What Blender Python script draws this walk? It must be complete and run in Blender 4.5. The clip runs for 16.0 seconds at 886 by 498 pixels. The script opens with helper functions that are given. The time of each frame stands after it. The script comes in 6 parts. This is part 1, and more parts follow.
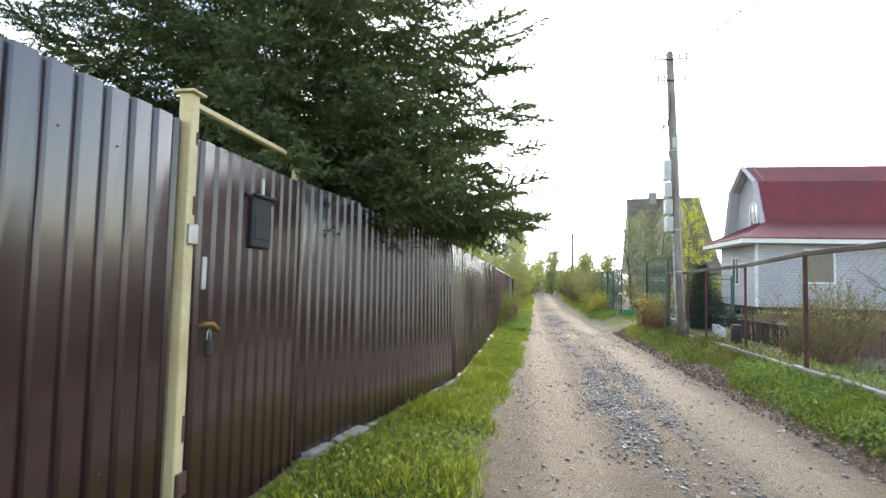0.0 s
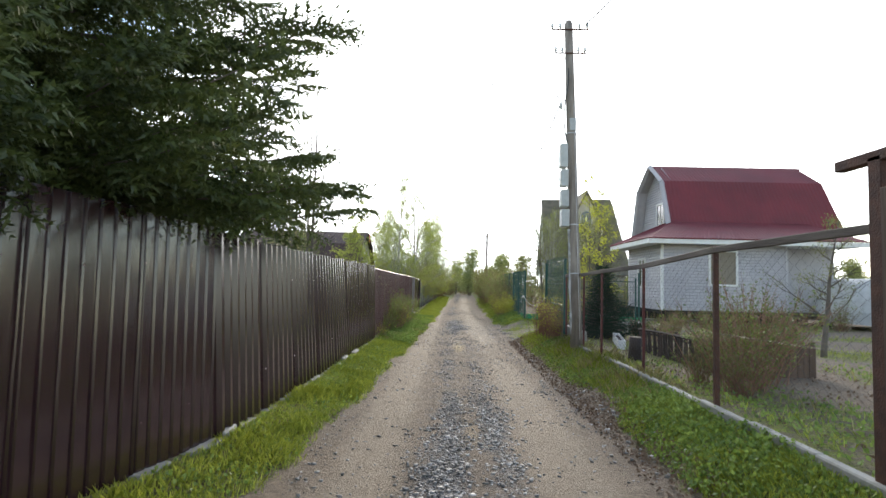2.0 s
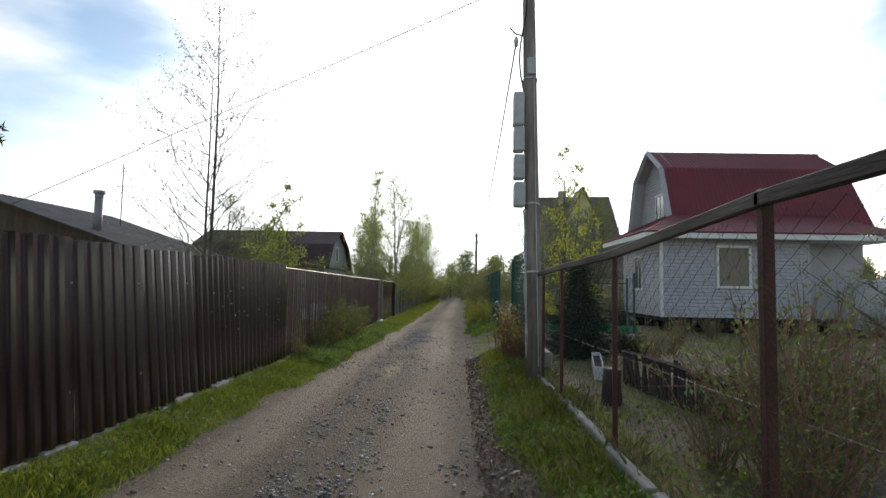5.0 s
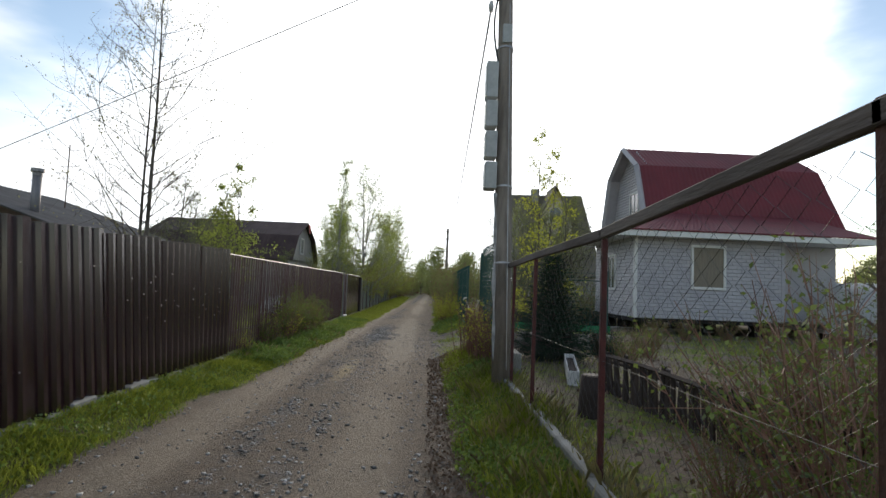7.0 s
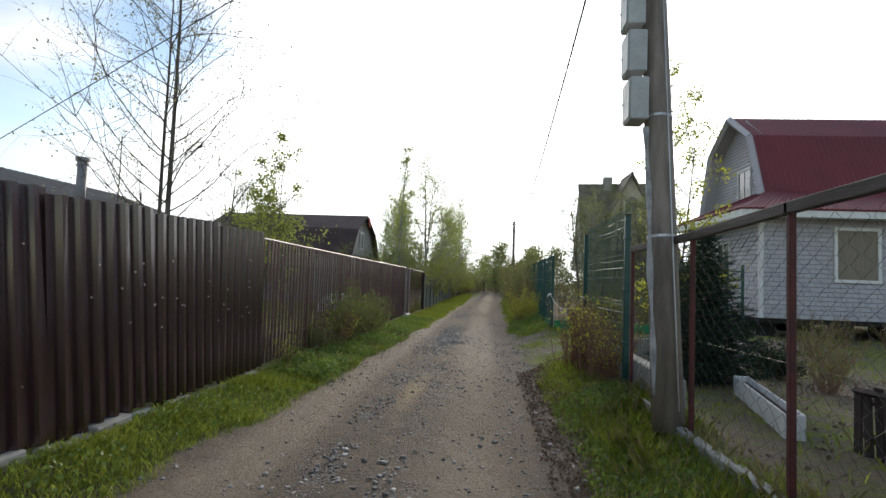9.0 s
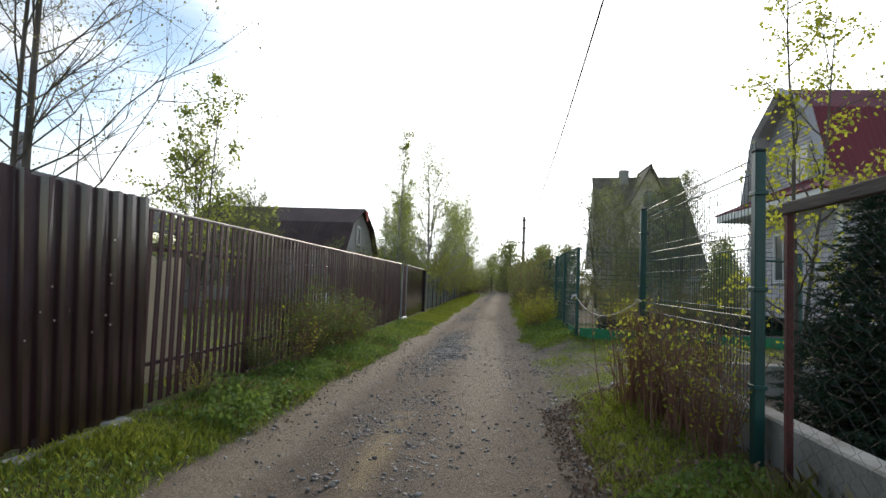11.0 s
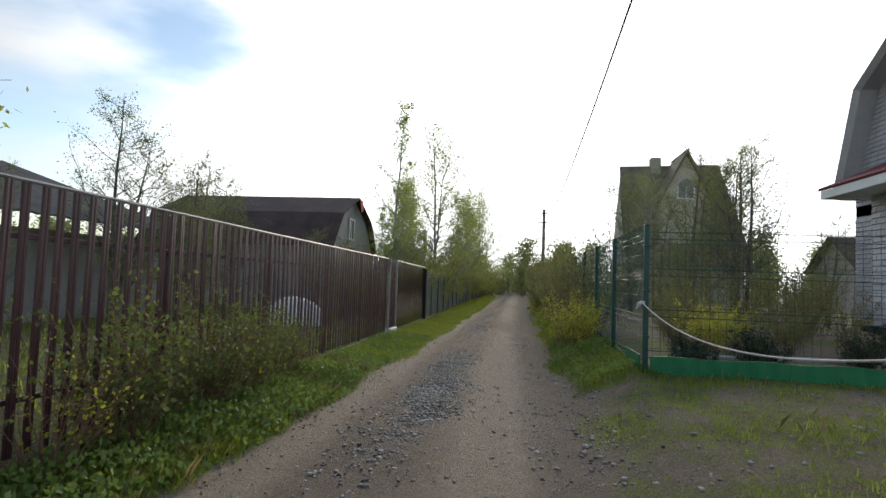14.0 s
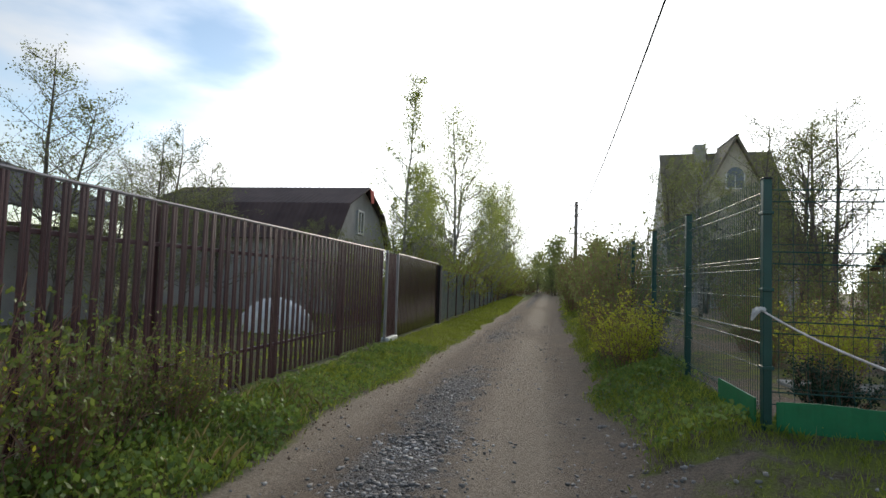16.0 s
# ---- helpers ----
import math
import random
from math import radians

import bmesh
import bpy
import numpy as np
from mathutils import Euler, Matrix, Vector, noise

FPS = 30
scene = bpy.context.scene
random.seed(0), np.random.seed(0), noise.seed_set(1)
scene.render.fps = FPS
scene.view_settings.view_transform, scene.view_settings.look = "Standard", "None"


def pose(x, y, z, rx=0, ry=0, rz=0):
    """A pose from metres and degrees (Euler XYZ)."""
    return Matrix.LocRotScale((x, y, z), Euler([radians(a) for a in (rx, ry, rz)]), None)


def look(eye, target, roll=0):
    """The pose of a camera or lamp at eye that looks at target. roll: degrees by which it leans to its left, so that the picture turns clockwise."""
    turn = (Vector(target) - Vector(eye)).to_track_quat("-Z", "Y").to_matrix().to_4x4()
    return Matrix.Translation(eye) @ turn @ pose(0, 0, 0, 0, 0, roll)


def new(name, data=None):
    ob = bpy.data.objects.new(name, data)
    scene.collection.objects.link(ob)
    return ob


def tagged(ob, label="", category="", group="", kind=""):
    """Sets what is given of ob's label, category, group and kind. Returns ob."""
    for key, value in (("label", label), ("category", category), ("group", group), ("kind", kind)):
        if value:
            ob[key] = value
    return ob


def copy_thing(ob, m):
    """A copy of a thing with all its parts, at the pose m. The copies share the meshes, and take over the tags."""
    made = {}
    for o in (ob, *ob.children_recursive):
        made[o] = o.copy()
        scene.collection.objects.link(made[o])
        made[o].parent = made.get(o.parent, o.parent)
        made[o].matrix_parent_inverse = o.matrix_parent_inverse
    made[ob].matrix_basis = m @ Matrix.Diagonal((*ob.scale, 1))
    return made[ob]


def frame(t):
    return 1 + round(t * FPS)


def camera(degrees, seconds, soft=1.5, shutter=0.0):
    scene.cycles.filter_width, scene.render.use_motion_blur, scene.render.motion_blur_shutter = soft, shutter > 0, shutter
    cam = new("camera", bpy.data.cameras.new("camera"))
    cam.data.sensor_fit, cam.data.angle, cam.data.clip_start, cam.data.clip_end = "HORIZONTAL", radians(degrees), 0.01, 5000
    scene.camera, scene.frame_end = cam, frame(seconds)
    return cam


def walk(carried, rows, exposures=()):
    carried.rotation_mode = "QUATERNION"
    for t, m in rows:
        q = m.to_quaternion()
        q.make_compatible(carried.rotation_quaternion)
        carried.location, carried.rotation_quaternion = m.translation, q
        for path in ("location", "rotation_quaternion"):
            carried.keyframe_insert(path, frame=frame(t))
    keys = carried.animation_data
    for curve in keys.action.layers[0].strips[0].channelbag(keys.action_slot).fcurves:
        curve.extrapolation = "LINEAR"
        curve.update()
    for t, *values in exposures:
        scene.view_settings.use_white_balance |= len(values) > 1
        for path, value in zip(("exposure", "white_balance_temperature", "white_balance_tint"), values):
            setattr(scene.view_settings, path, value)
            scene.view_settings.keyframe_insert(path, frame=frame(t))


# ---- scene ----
cam = camera(77.9, 16.0)
METRES, EYE, TILT, LEAN, TURN = 22.4, 1.5, 0.0, 0.0, 9.0
ROWS = [
    (0.0, 0.0, 0.0, 0.0, -0.08, 3.28, -1.31),
    (0.5, 0.0203, 0.031, 0.0004, -1.16, 3.27, -1.3),
    (1.0, 0.0398, 0.0586, 0.0029, -5.23, 3.45, -1.31),
    (1.5, 0.056, 0.0885, 0.0038, -6.49, 3.47, -1.34),
    (2.0, 0.0718, 0.1158, 0.0039, -7.85, 3.54, -1.35),
    (2.5, 0.0866, 0.1446, 0.0035, -7.35, 3.54, -1.31),
    (3.0, 0.1035, 0.173, 0.0032, -6.93, 3.49, -1.3),
    (5.5, 0.1757, 0.2775, 0.006, -7.85, 4.15, -1.05),
    (6.0, 0.1818, 0.2808, 0.0068, -8.67, 4.37, -1.51),
    (6.5, 0.1837, 0.2892, 0.0056, -9.69, 4.27, -1.96),
    (7.0, 0.1801, 0.3132, 0.0013, -10.52, 3.69, -2.32),
    (7.5, 0.1792, 0.3411, -0.0003, -10.26, 3.46, -2.33),
    (8.0, 0.1753, 0.3732, -0.0011, -8.12, 3.36, -2.25),
    (8.5, 0.1762, 0.4061, -0.003, -6.49, 3.26, -2.14),
    (9.0, 0.1783, 0.4411, -0.0036, -4.24, 3.16, -2.01),
    (11.5, 0.2043, 0.6157, -0.007, -3.33, 3.15, -2.12),
    (12.0, 0.2104, 0.6524, -0.0071, -3.12, 3.15, -2.09),
    (12.5, 0.2171, 0.6891, -0.0072, -2.82, 3.16, -2.07),
    (13.0, 0.2218, 0.726, -0.0076, -2.38, 3.19, -2.06),
    (13.5, 0.2275, 0.761, -0.0075, -2.22, 3.19, -2.06),
    (14.0, 0.2328, 0.7954, -0.0079, -1.72, 3.21, -2.01),
    (14.5, 0.238, 0.8302, -0.0085, -1.42, 3.19, -2.05),
    (15.0, 0.243, 0.8649, -0.0089, -0.87, 3.19, -2.03),
    (15.5, 0.2493, 0.8993, -0.0093, -0.33, 3.17, -1.99),
    (16.0, 0.2568, 0.9343, -0.0105, 1.34, 3.13, -1.91),
]
EXPOSURES = [(0.0, 1.42), (1.0, 1.28), (2.0, 0.8), (3.0, 0.3), (5.5, -0.25), (7.0, -0.25), (8.5, -0.05), (11.5, 0.0), (13.0, -0.1), (16.0, -0.15)]
walk(cam, [(t, pose(0, 0, EYE, TILT, LEAN, TURN) @ pose(METRES * x, METRES * y, METRES * z, 90 + pitch, roll, yaw)) for t, x, y, z, yaw, pitch, roll in ROWS], EXPOSURES)

# world, sun
SUN_DIR = Vector((0.097, 0.957, 0.26)).normalized()
world = bpy.data.worlds.new("sky")
scene.world = world
world.use_nodes = True
wn, wl = world.node_tree.nodes, world.node_tree.links
bg = wn["Background"]
sky = wn.new("ShaderNodeTexSky")
sky.sky_type, sky.sun_disc = "NISHITA", False
sky.sun_elevation, sky.sun_rotation = radians(15.5), math.atan2(SUN_DIR.x, SUN_DIR.y)
sky.dust_density, sky.air_density = 0.5, 1.0
skyb = wn.new("ShaderNodeVectorMath")
skyb.operation = "SCALE"
skyb.inputs["Scale"].default_value = 2.2
wl.new(sky.outputs[0], skyb.inputs[0])
wtc = wn.new("ShaderNodeTexCoord")
wmap = wn.new("ShaderNodeMapping")
wmap.inputs["Scale"].default_value = (1.2, 1.2, 3.4)
wmap.inputs["Location"].default_value = (0.35, 0.1, 0.2)
wl.new(wtc.outputs["Generated"], wmap.inputs[0])
wnoi = wn.new("ShaderNodeTexNoise")
wnoi.inputs["Scale"].default_value, wnoi.inputs["Detail"].default_value, wnoi.inputs["Roughness"].default_value = 1.5, 6, 0.5
wl.new(wmap.outputs[0], wnoi.inputs["Vector"])
wdot = wn.new("ShaderNodeVectorMath")
wdot.operation = "DOT_PRODUCT"
wdot.inputs[1].default_value = SUN_DIR
wl.new(wtc.outputs["Generated"], wdot.inputs[0])
# cloud cover: thicker bank round the sun, torn further off
wcov = wn.new("ShaderNodeMapRange")
wcov.interpolation_type = "SMOOTHSTEP"
wcov.inputs["From Min"].default_value, wcov.inputs["From Max"].default_value = 0.77, 0.95
wcov.inputs["To Min"].default_value, wcov.inputs["To Max"].default_value = 0.0, 0.40
wl.new(wdot.outputs["Value"], wcov.inputs["Value"])
wadd = wn.new("ShaderNodeMath")
wadd.operation = "ADD"
wl.new(wnoi.outputs["Fac"], wadd.inputs[0])
wl.new(wcov.outputs[0], wadd.inputs[1])
wramp = wn.new("ShaderNodeMapRange")
wramp.interpolation_type = "SMOOTHSTEP"
wramp.inputs["From Min"].default_value, wramp.inputs["From Max"].default_value = 0.44, 0.70
wl.new(wadd.outputs[0], wramp.inputs["Value"])
wglow = wn.new("ShaderNodeMapRange")
wglow.interpolation_type = "SMOOTHERSTEP"
wglow.inputs["From Min"].default_value, wglow.inputs["From Max"].default_value = 0.55, 1.0
wglow.inputs["To Min"].default_value, wglow.inputs["To Max"].default_value = 0.95, 2.6
wl.new(wdot.outputs["Value"], wglow.inputs["Value"])
wcl = wn.new("ShaderNodeVectorMath")
wcl.operation = "SCALE"
wcl.inputs[0].default_value = (9.6, 9.8, 10.0)
wl.new(wglow.outputs[0], wcl.inputs["Scale"])
wmix = wn.new("ShaderNodeMix")
wmix.data_type = "RGBA"
wl.new(wramp.outputs[0], wmix.inputs["Factor"])
wl.new(skyb.outputs[0], wmix.inputs["A"])
wl.new(wcl.outputs[0], wmix.inputs["B"])
wl.new(wmix.outputs["Result"], bg.inputs["Color"])
bg.inputs["Strength"].default_value = 0.1
sun = new("sun", bpy.data.lights.new("sun", "SUN"))
sun.data.energy, sun.data.angle, sun.data.color = 2.3, radians(18), (1.0, 0.88, 0.72)
sun.matrix_world = look(SUN_DIR * 60, (0, 0, 0))

# ---- materials ----


def surf(name, c1, c2, scale=3.0, rough=0.7, metal=0.0, bump=0.2, fine=40.0, vary=0.12, stretch=(1, 1, 1), spec=0.5, grain=0.35, glass=0.0, mottle=0.2):
    """Two colours mixed by broad noise, fine grain over them, a little change from piece to piece."""
    m = bpy.data.materials.new(name)
    m.use_nodes = True
    n, l = m.node_tree.nodes, m.node_tree.links
    b = n["Principled BSDF"]
    geo = n.new("ShaderNodeNewGeometry")
    mp = n.new("ShaderNodeMapping")
    mp.inputs["Scale"].default_value = stretch
    l.new(geo.outputs["Position"], mp.inputs[0])
    n1, n2 = n.new("ShaderNodeTexNoise"), n.new("ShaderNodeTexNoise")
    n1.inputs["Scale"].default_value, n1.inputs["Detail"].default_value = scale, 4
    n2.inputs["Scale"].default_value, n2.inputs["Detail"].default_value = fine, 3
    l.new(mp.outputs[0], n1.inputs["Vector"])
    l.new(mp.outputs[0], n2.inputs["Vector"])
    r = n.new("ShaderNodeMapRange")
    r.inputs["From Min"].default_value, r.inputs["From Max"].default_value = 0.35, 0.65
    l.new(n1.outputs["Fac"], r.inputs["Value"])
    mx = n.new("ShaderNodeMix")
    mx.data_type = "RGBA"
    mx.inputs["A"].default_value, mx.inputs["B"].default_value = (*c1, 1), (*c2, 1)
    l.new(r.outputs[0], mx.inputs["Factor"])
    oi = n.new("ShaderNodeObjectInfo")
    a1 = n.new("ShaderNodeMath")
    a1.operation = "MULTIPLY_ADD"
    a1.inputs[1].default_value, a1.inputs[2].default_value = grain, 1.0 - grain * 0.5 - vary * 0.5
    l.new(n2.outputs["Fac"], a1.inputs[0])
    a2 = n.new("ShaderNodeMath")
    a2.operation = "MULTIPLY_ADD"
    a2.inputs[1].default_value = vary
    l.new(oi.outputs["Random"], a2.inputs[0])
    l.new(a1.outputs[0], a2.inputs[2])
    hs = n.new("ShaderNodeHueSaturation")
    l.new(mx.outputs["Result"], hs.inputs["Color"])
    l.new(a2.outputs[0], hs.inputs["Value"])
    l.new(hs.outputs[0], b.inputs["Base Color"])
    rr = n.new("ShaderNodeMath")
    rr.operation = "MULTIPLY_ADD"
    rr.inputs[1].default_value, rr.inputs[2].default_value = mottle, max(0.02, rough - mottle * 0.5)
    l.new(n2.outputs["Fac"], rr.inputs[0])
    l.new(rr.outputs[0], b.inputs["Roughness"])
    b.inputs["Metallic"].default_value = metal
    b.inputs["Specular IOR Level"].default_value = spec
    b.inputs["Transmission Weight"].default_value = glass
    if bump:
        bp = n.new("ShaderNodeBump")
        bp.inputs["Strength"].default_value, bp.inputs["Distance"].default_value = bump, 0.01
        l.new(n2.outputs["Fac"], bp.inputs["Height"])
        l.new(bp.outputs[0], b.inputs["Normal"])
    return m


def leaf(name, c1, c2, scale=1.5, thin=0.45, island=0.5):
    """Foliage that lets some light through; colour varies by clump and by leaf."""
    m = bpy.data.materials.new(name)
    m.use_nodes = True
    n, l = m.node_tree.nodes, m.node_tree.links
    n.remove(n["Principled BSDF"])
    geo = n.new("ShaderNodeNewGeometry")
    nz = n.new("ShaderNodeTexNoise")
    nz.inputs["Scale"].default_value = scale
    l.new(geo.outputs["Position"], nz.inputs["Vector"])
    a = n.new("ShaderNodeMath")
    a.operation = "MULTIPLY_ADD"
    a.inputs[1].default_value = island
    l.new(geo.outputs["Random Per Island"], a.inputs[0])
    l.new(nz.outputs["Fac"], a.inputs[2])
    r = n.new("ShaderNodeMapRange")
    r.inputs["From Min"].default_value, r.inputs["From Max"].default_value = 0.3, 0.7 + island
    l.new(a.outputs[0], r.inputs["Value"])
    mx = n.new("ShaderNodeMix")
    mx.data_type = "RGBA"
    mx.inputs["A"].default_value, mx.inputs["B"].default_value = (*c1, 1), (*c2, 1)
    l.new(r.outputs[0], mx.inputs["Factor"])
    d, t, g = n.new("ShaderNodeBsdfDiffuse"), n.new("ShaderNodeBsdfTranslucent"), n.new("ShaderNodeBsdfGlossy")
    g.inputs["Roughness"].default_value = 0.45
    for s in (d, t):
        l.new(mx.outputs["Result"], s.inputs["Color"])
    m1, m2 = n.new("ShaderNodeMixShader"), n.new("ShaderNodeMixShader")
    m1.inputs[0].default_value, m2.inputs[0].default_value = thin, 0.04
    l.new(d.outputs[0], m1.inputs[1])
    l.new(t.outputs[0], m1.inputs[2])
    l.new(m1.outputs[0], m2.inputs[1])
    l.new(g.outputs[0], m2.inputs[2])
    l.new(m2.outputs[0], n["Material Output"].inputs["Surface"])
    return m


M_BROWN = surf("brown_coated_steel", (0.030, 0.0105, 0.0130), (0.040, 0.0150, 0.0175), 1.3, 0.20, 0.0, 0.0, 60, 0.10, (1, 1, 0.4), 0.8, 0.10, mottle=0.04)
M_BROWN.node_tree.nodes["Principled BSDF"].inputs["Coat Weight"].default_value = 0.3
M_BROWN.node_tree.nodes["Principled BSDF"].inputs["Coat Roughness"].default_value = 0.10
M_PICKET = surf("dark_brown_steel", (0.062, 0.021, 0.026), (0.084, 0.032, 0.036), 2, 0.36, 0.0, 0.08, 60, 0.25)
M_CAP = surf("grey_steel_cap", (0.20, 0.19, 0.20), (0.27, 0.255, 0.26), 3, 0.5, 0.2, 0.05, 50)
M_YELLOW = surf("cream_paint", (0.62, 0.52, 0.30), (0.55, 0.43, 0.22), 4, 0.55, 0, 0.25, 30, 0.05)
M_RUST = surf("rusty_steel", (0.060, 0.026, 0.018), (0.10, 0.040, 0.024), 9, 0.75, 0.1, 0.6, 60, 0.2)
M_REDRUST = surf("red_primer_steel", (0.12, 0.028, 0.024), (0.07, 0.021, 0.018), 7, 0.7, 0.0, 0.5, 60, 0.2)
M_OLDWOOD = surf("weathered_wood", (0.065, 0.048, 0.040), (0.14, 0.115, 0.098), 6, 0.85, 0, 0.7, 50, 0.3, (1, 0.15, 1))
M_PLANK = surf("brown_wood_planks", (0.075, 0.045, 0.032), (0.13, 0.085, 0.06), 5, 0.8, 0, 0.6, 50, 0.3, (1, 1, 0.12))
M_ROTTEN = surf("rotten_dark_wood", (0.035, 0.024, 0.020), (0.075, 0.052, 0.042), 7, 0.9, 0, 0.7, 50, 0.4, (1, 1, 0.2))
M_CUT = surf("cut_wood", (0.26, 0.21, 0.16), (0.18, 0.14, 0.11), 14, 0.9, 0, 0.5, 50, 0.1)
M_POLE = surf("pole_wood", (0.17, 0.140, 0.115), (0.29, 0.245, 0.205), 5, 0.85, 0, 0.8, 40, 0.1, (2.2, 2.2, 0.10))
M_CONC = surf("concrete", (0.34, 0.33, 0.30), (0.24, 0.23, 0.20), 4, 0.9, 0, 0.6, 35, 0.25)
M_WHITE = surf("white_paint", (0.74, 0.73, 0.71), (0.66, 0.65, 0.63), 3, 0.5, 0, 0.1, 40, 0.04)
M_BOX = surf("grey_enamel_box", (0.50, 0.51, 0.50), (0.42, 0.43, 0.42), 5, 0.45, 0, 0.08, 30, 0.1)
M_GALV = surf("galvanised_wire", (0.05, 0.045, 0.04), (0.035, 0.028, 0.024), 8, 0.5, 0.3, 0.1, 40, 0.1)
M_GREENST = surf("green_coated_steel", (0.006, 0.050, 0.043), (0.009, 0.068, 0.056), 3, 0.38, 0, 0.05, 60, 0.1)
M_GREENPL = surf("green_plastic_edging", (0.006, 0.15, 0.055), (0.010, 0.19, 0.07), 4, 0.5, 0, 0.1, 30, 0.1)
M_SIDING = surf("white_siding", (0.44, 0.42, 0.44), (0.38, 0.36, 0.38), 1.2, 0.55, 0, 0.15, 14, 0.08)
M_REDROOF = surf("dark_red_roof_sheet", (0.165, 0.022, 0.030), (0.13, 0.020, 0.026), 0.8, 0.65, 0, 0.1, 30, 0.1)
M_GREYROOF = surf("grey_slate_roof", (0.09, 0.085, 0.085), (0.055, 0.05, 0.05), 1.2, 0.8, 0, 0.4, 20, 0.1)
M_BROWNROOF = surf("brown_roof_sheet", (0.052, 0.030, 0.028), (0.075, 0.046, 0.042), 1.0, 0.85, 0, 0.2, 25, 0.1)
M_OLDROOF = surf("mossy_roof_shingle", (0.12, 0.105, 0.078), (0.19, 0.165, 0.125), 1.6, 0.9, 0, 0.5, 14, 0.1)
M_PLASTER = surf("cream_plaster", (0.50, 0.46, 0.37), (0.42, 0.38, 0.30), 1.5, 0.85, 0, 0.2, 20, 0.1)
M_GREYWALL = surf("grey_board_wall", (0.42, 0.40, 0.38), (0.34, 0.32, 0.31), 1.5, 0.8, 0, 0.2, 20, 0.1)
M_CURTAIN = surf("beige_curtain", (0.27, 0.23, 0.18), (0.21, 0.18, 0.14), 5, 0.9, 0, 0.3, 30, 0.1, (6, 6, 0.5))
M_GLASS = surf("window_glass", (0.05, 0.06, 0.07), (0.06, 0.07, 0.08), 1, 0.1, 0, 0, 5, 0, spec=0.8, grain=0.05)
# near-black for dark boards, and for shade painted in under the house
M_DARK = surf("dark_boards_and_shade", (0.018, 0.016, 0.014), (0.025, 0.022, 0.02), 3, 0.9, 0, 0.1)
M_BLACK = surf("black_rubber", (0.015, 0.015, 0.016), (0.022, 0.022, 0.024), 6, 0.55, 0, 0.1)
M_BRASS = surf("rusty_brass", (0.32, 0.19, 0.07), (0.22, 0.12, 0.05), 10, 0.5, 0.6, 0.2)
M_BARK = surf("grey_brown_bark", (0.10, 0.082, 0.066), (0.17, 0.145, 0.12), 7, 0.9, 0, 0.7, 50, 0.1, (1, 1, 0.3))
M_BIRCH = surf("birch_bark", (0.50, 0.47, 0.43), (0.12, 0.10, 0.09), 5, 0.85, 0, 0.4, 30, 0.1, (1, 1, 3))
M_STEM = surf("reddish_stems", (0.21, 0.105, 0.072), (0.30, 0.175, 0.12), 6, 0.85, 0, 0.3, 40, 0.2)
M_ROPE = surf("white_rope", (0.62, 0.60, 0.58), (0.45, 0.42, 0.40), 14, 0.8, 0, 0.4, 60, 0.1)
M_FILM = surf("white_sheet_plastic", (0.68, 0.68, 0.67), (0.58, 0.58, 0.57), 3, 0.5, 0, 0.1)
M_RED = surf("red_cloth", (0.55, 0.05, 0.04), (0.45, 0.04, 0.03), 4, 0.8)
M_BARE = surf("bare_metal", (0.55, 0.53, 0.52), (0.45, 0.43, 0.42), 9, 0.4, 0.7, 0.1)
M_STONE = surf("gravel_stone", (0.30, 0.29, 0.28), (0.20, 0.185, 0.17), 2.5, 0.9, 0, 0.3, 50, 0.2)
L_SPRUCE = leaf("spruce_needles", (0.034, 0.052, 0.016), (0.115, 0.150, 0.040), 2.2, 0.38, 0.4)
L_SPRING = leaf("spring_leaves", (0.22, 0.27, 0.045), (0.44, 0.48, 0.10), 1.4, 0.6)
L_YELLOW = leaf("yellow_green_leaves", (0.34, 0.38, 0.03), (0.56, 0.55, 0.06), 1.4, 0.6)
L_SHRUB = leaf("shrub_leaves", (0.075, 0.12, 0.026), (0.23, 0.28, 0.06), 1.6, 0.5)
L_OLIVE = leaf("budding_leaves", (0.13, 0.16, 0.045), (0.28, 0.30, 0.09), 1.2, 0.55)
L_FIR = leaf("young_fir_needles", (0.010, 0.030, 0.014), (0.024, 0.058, 0.026), 3, 0.2, 0.3)
L_GRASS = leaf("grass_blades", (0.205, 0.27, 0.034), (0.48, 0.535, 0.09), 0.9, 0.6, 0.6)
L_DRY = leaf("dry_grass", (0.30, 0.27, 0.12), (0.46, 0.42, 0.20), 2, 0.35)
L_WEED = leaf("nettle_leaves", (0.09, 0.165, 0.032), (0.27, 0.36, 0.075), 1.5, 0.45)
# skyline leaves: the haze of distance is painted in as a paler green
L_FAR = leaf("hazed_wood_leaves", (0.20, 0.24, 0.08), (0.36, 0.38, 0.14), 0.35, 0.55, 0.4)

# ---- geometry helpers ----


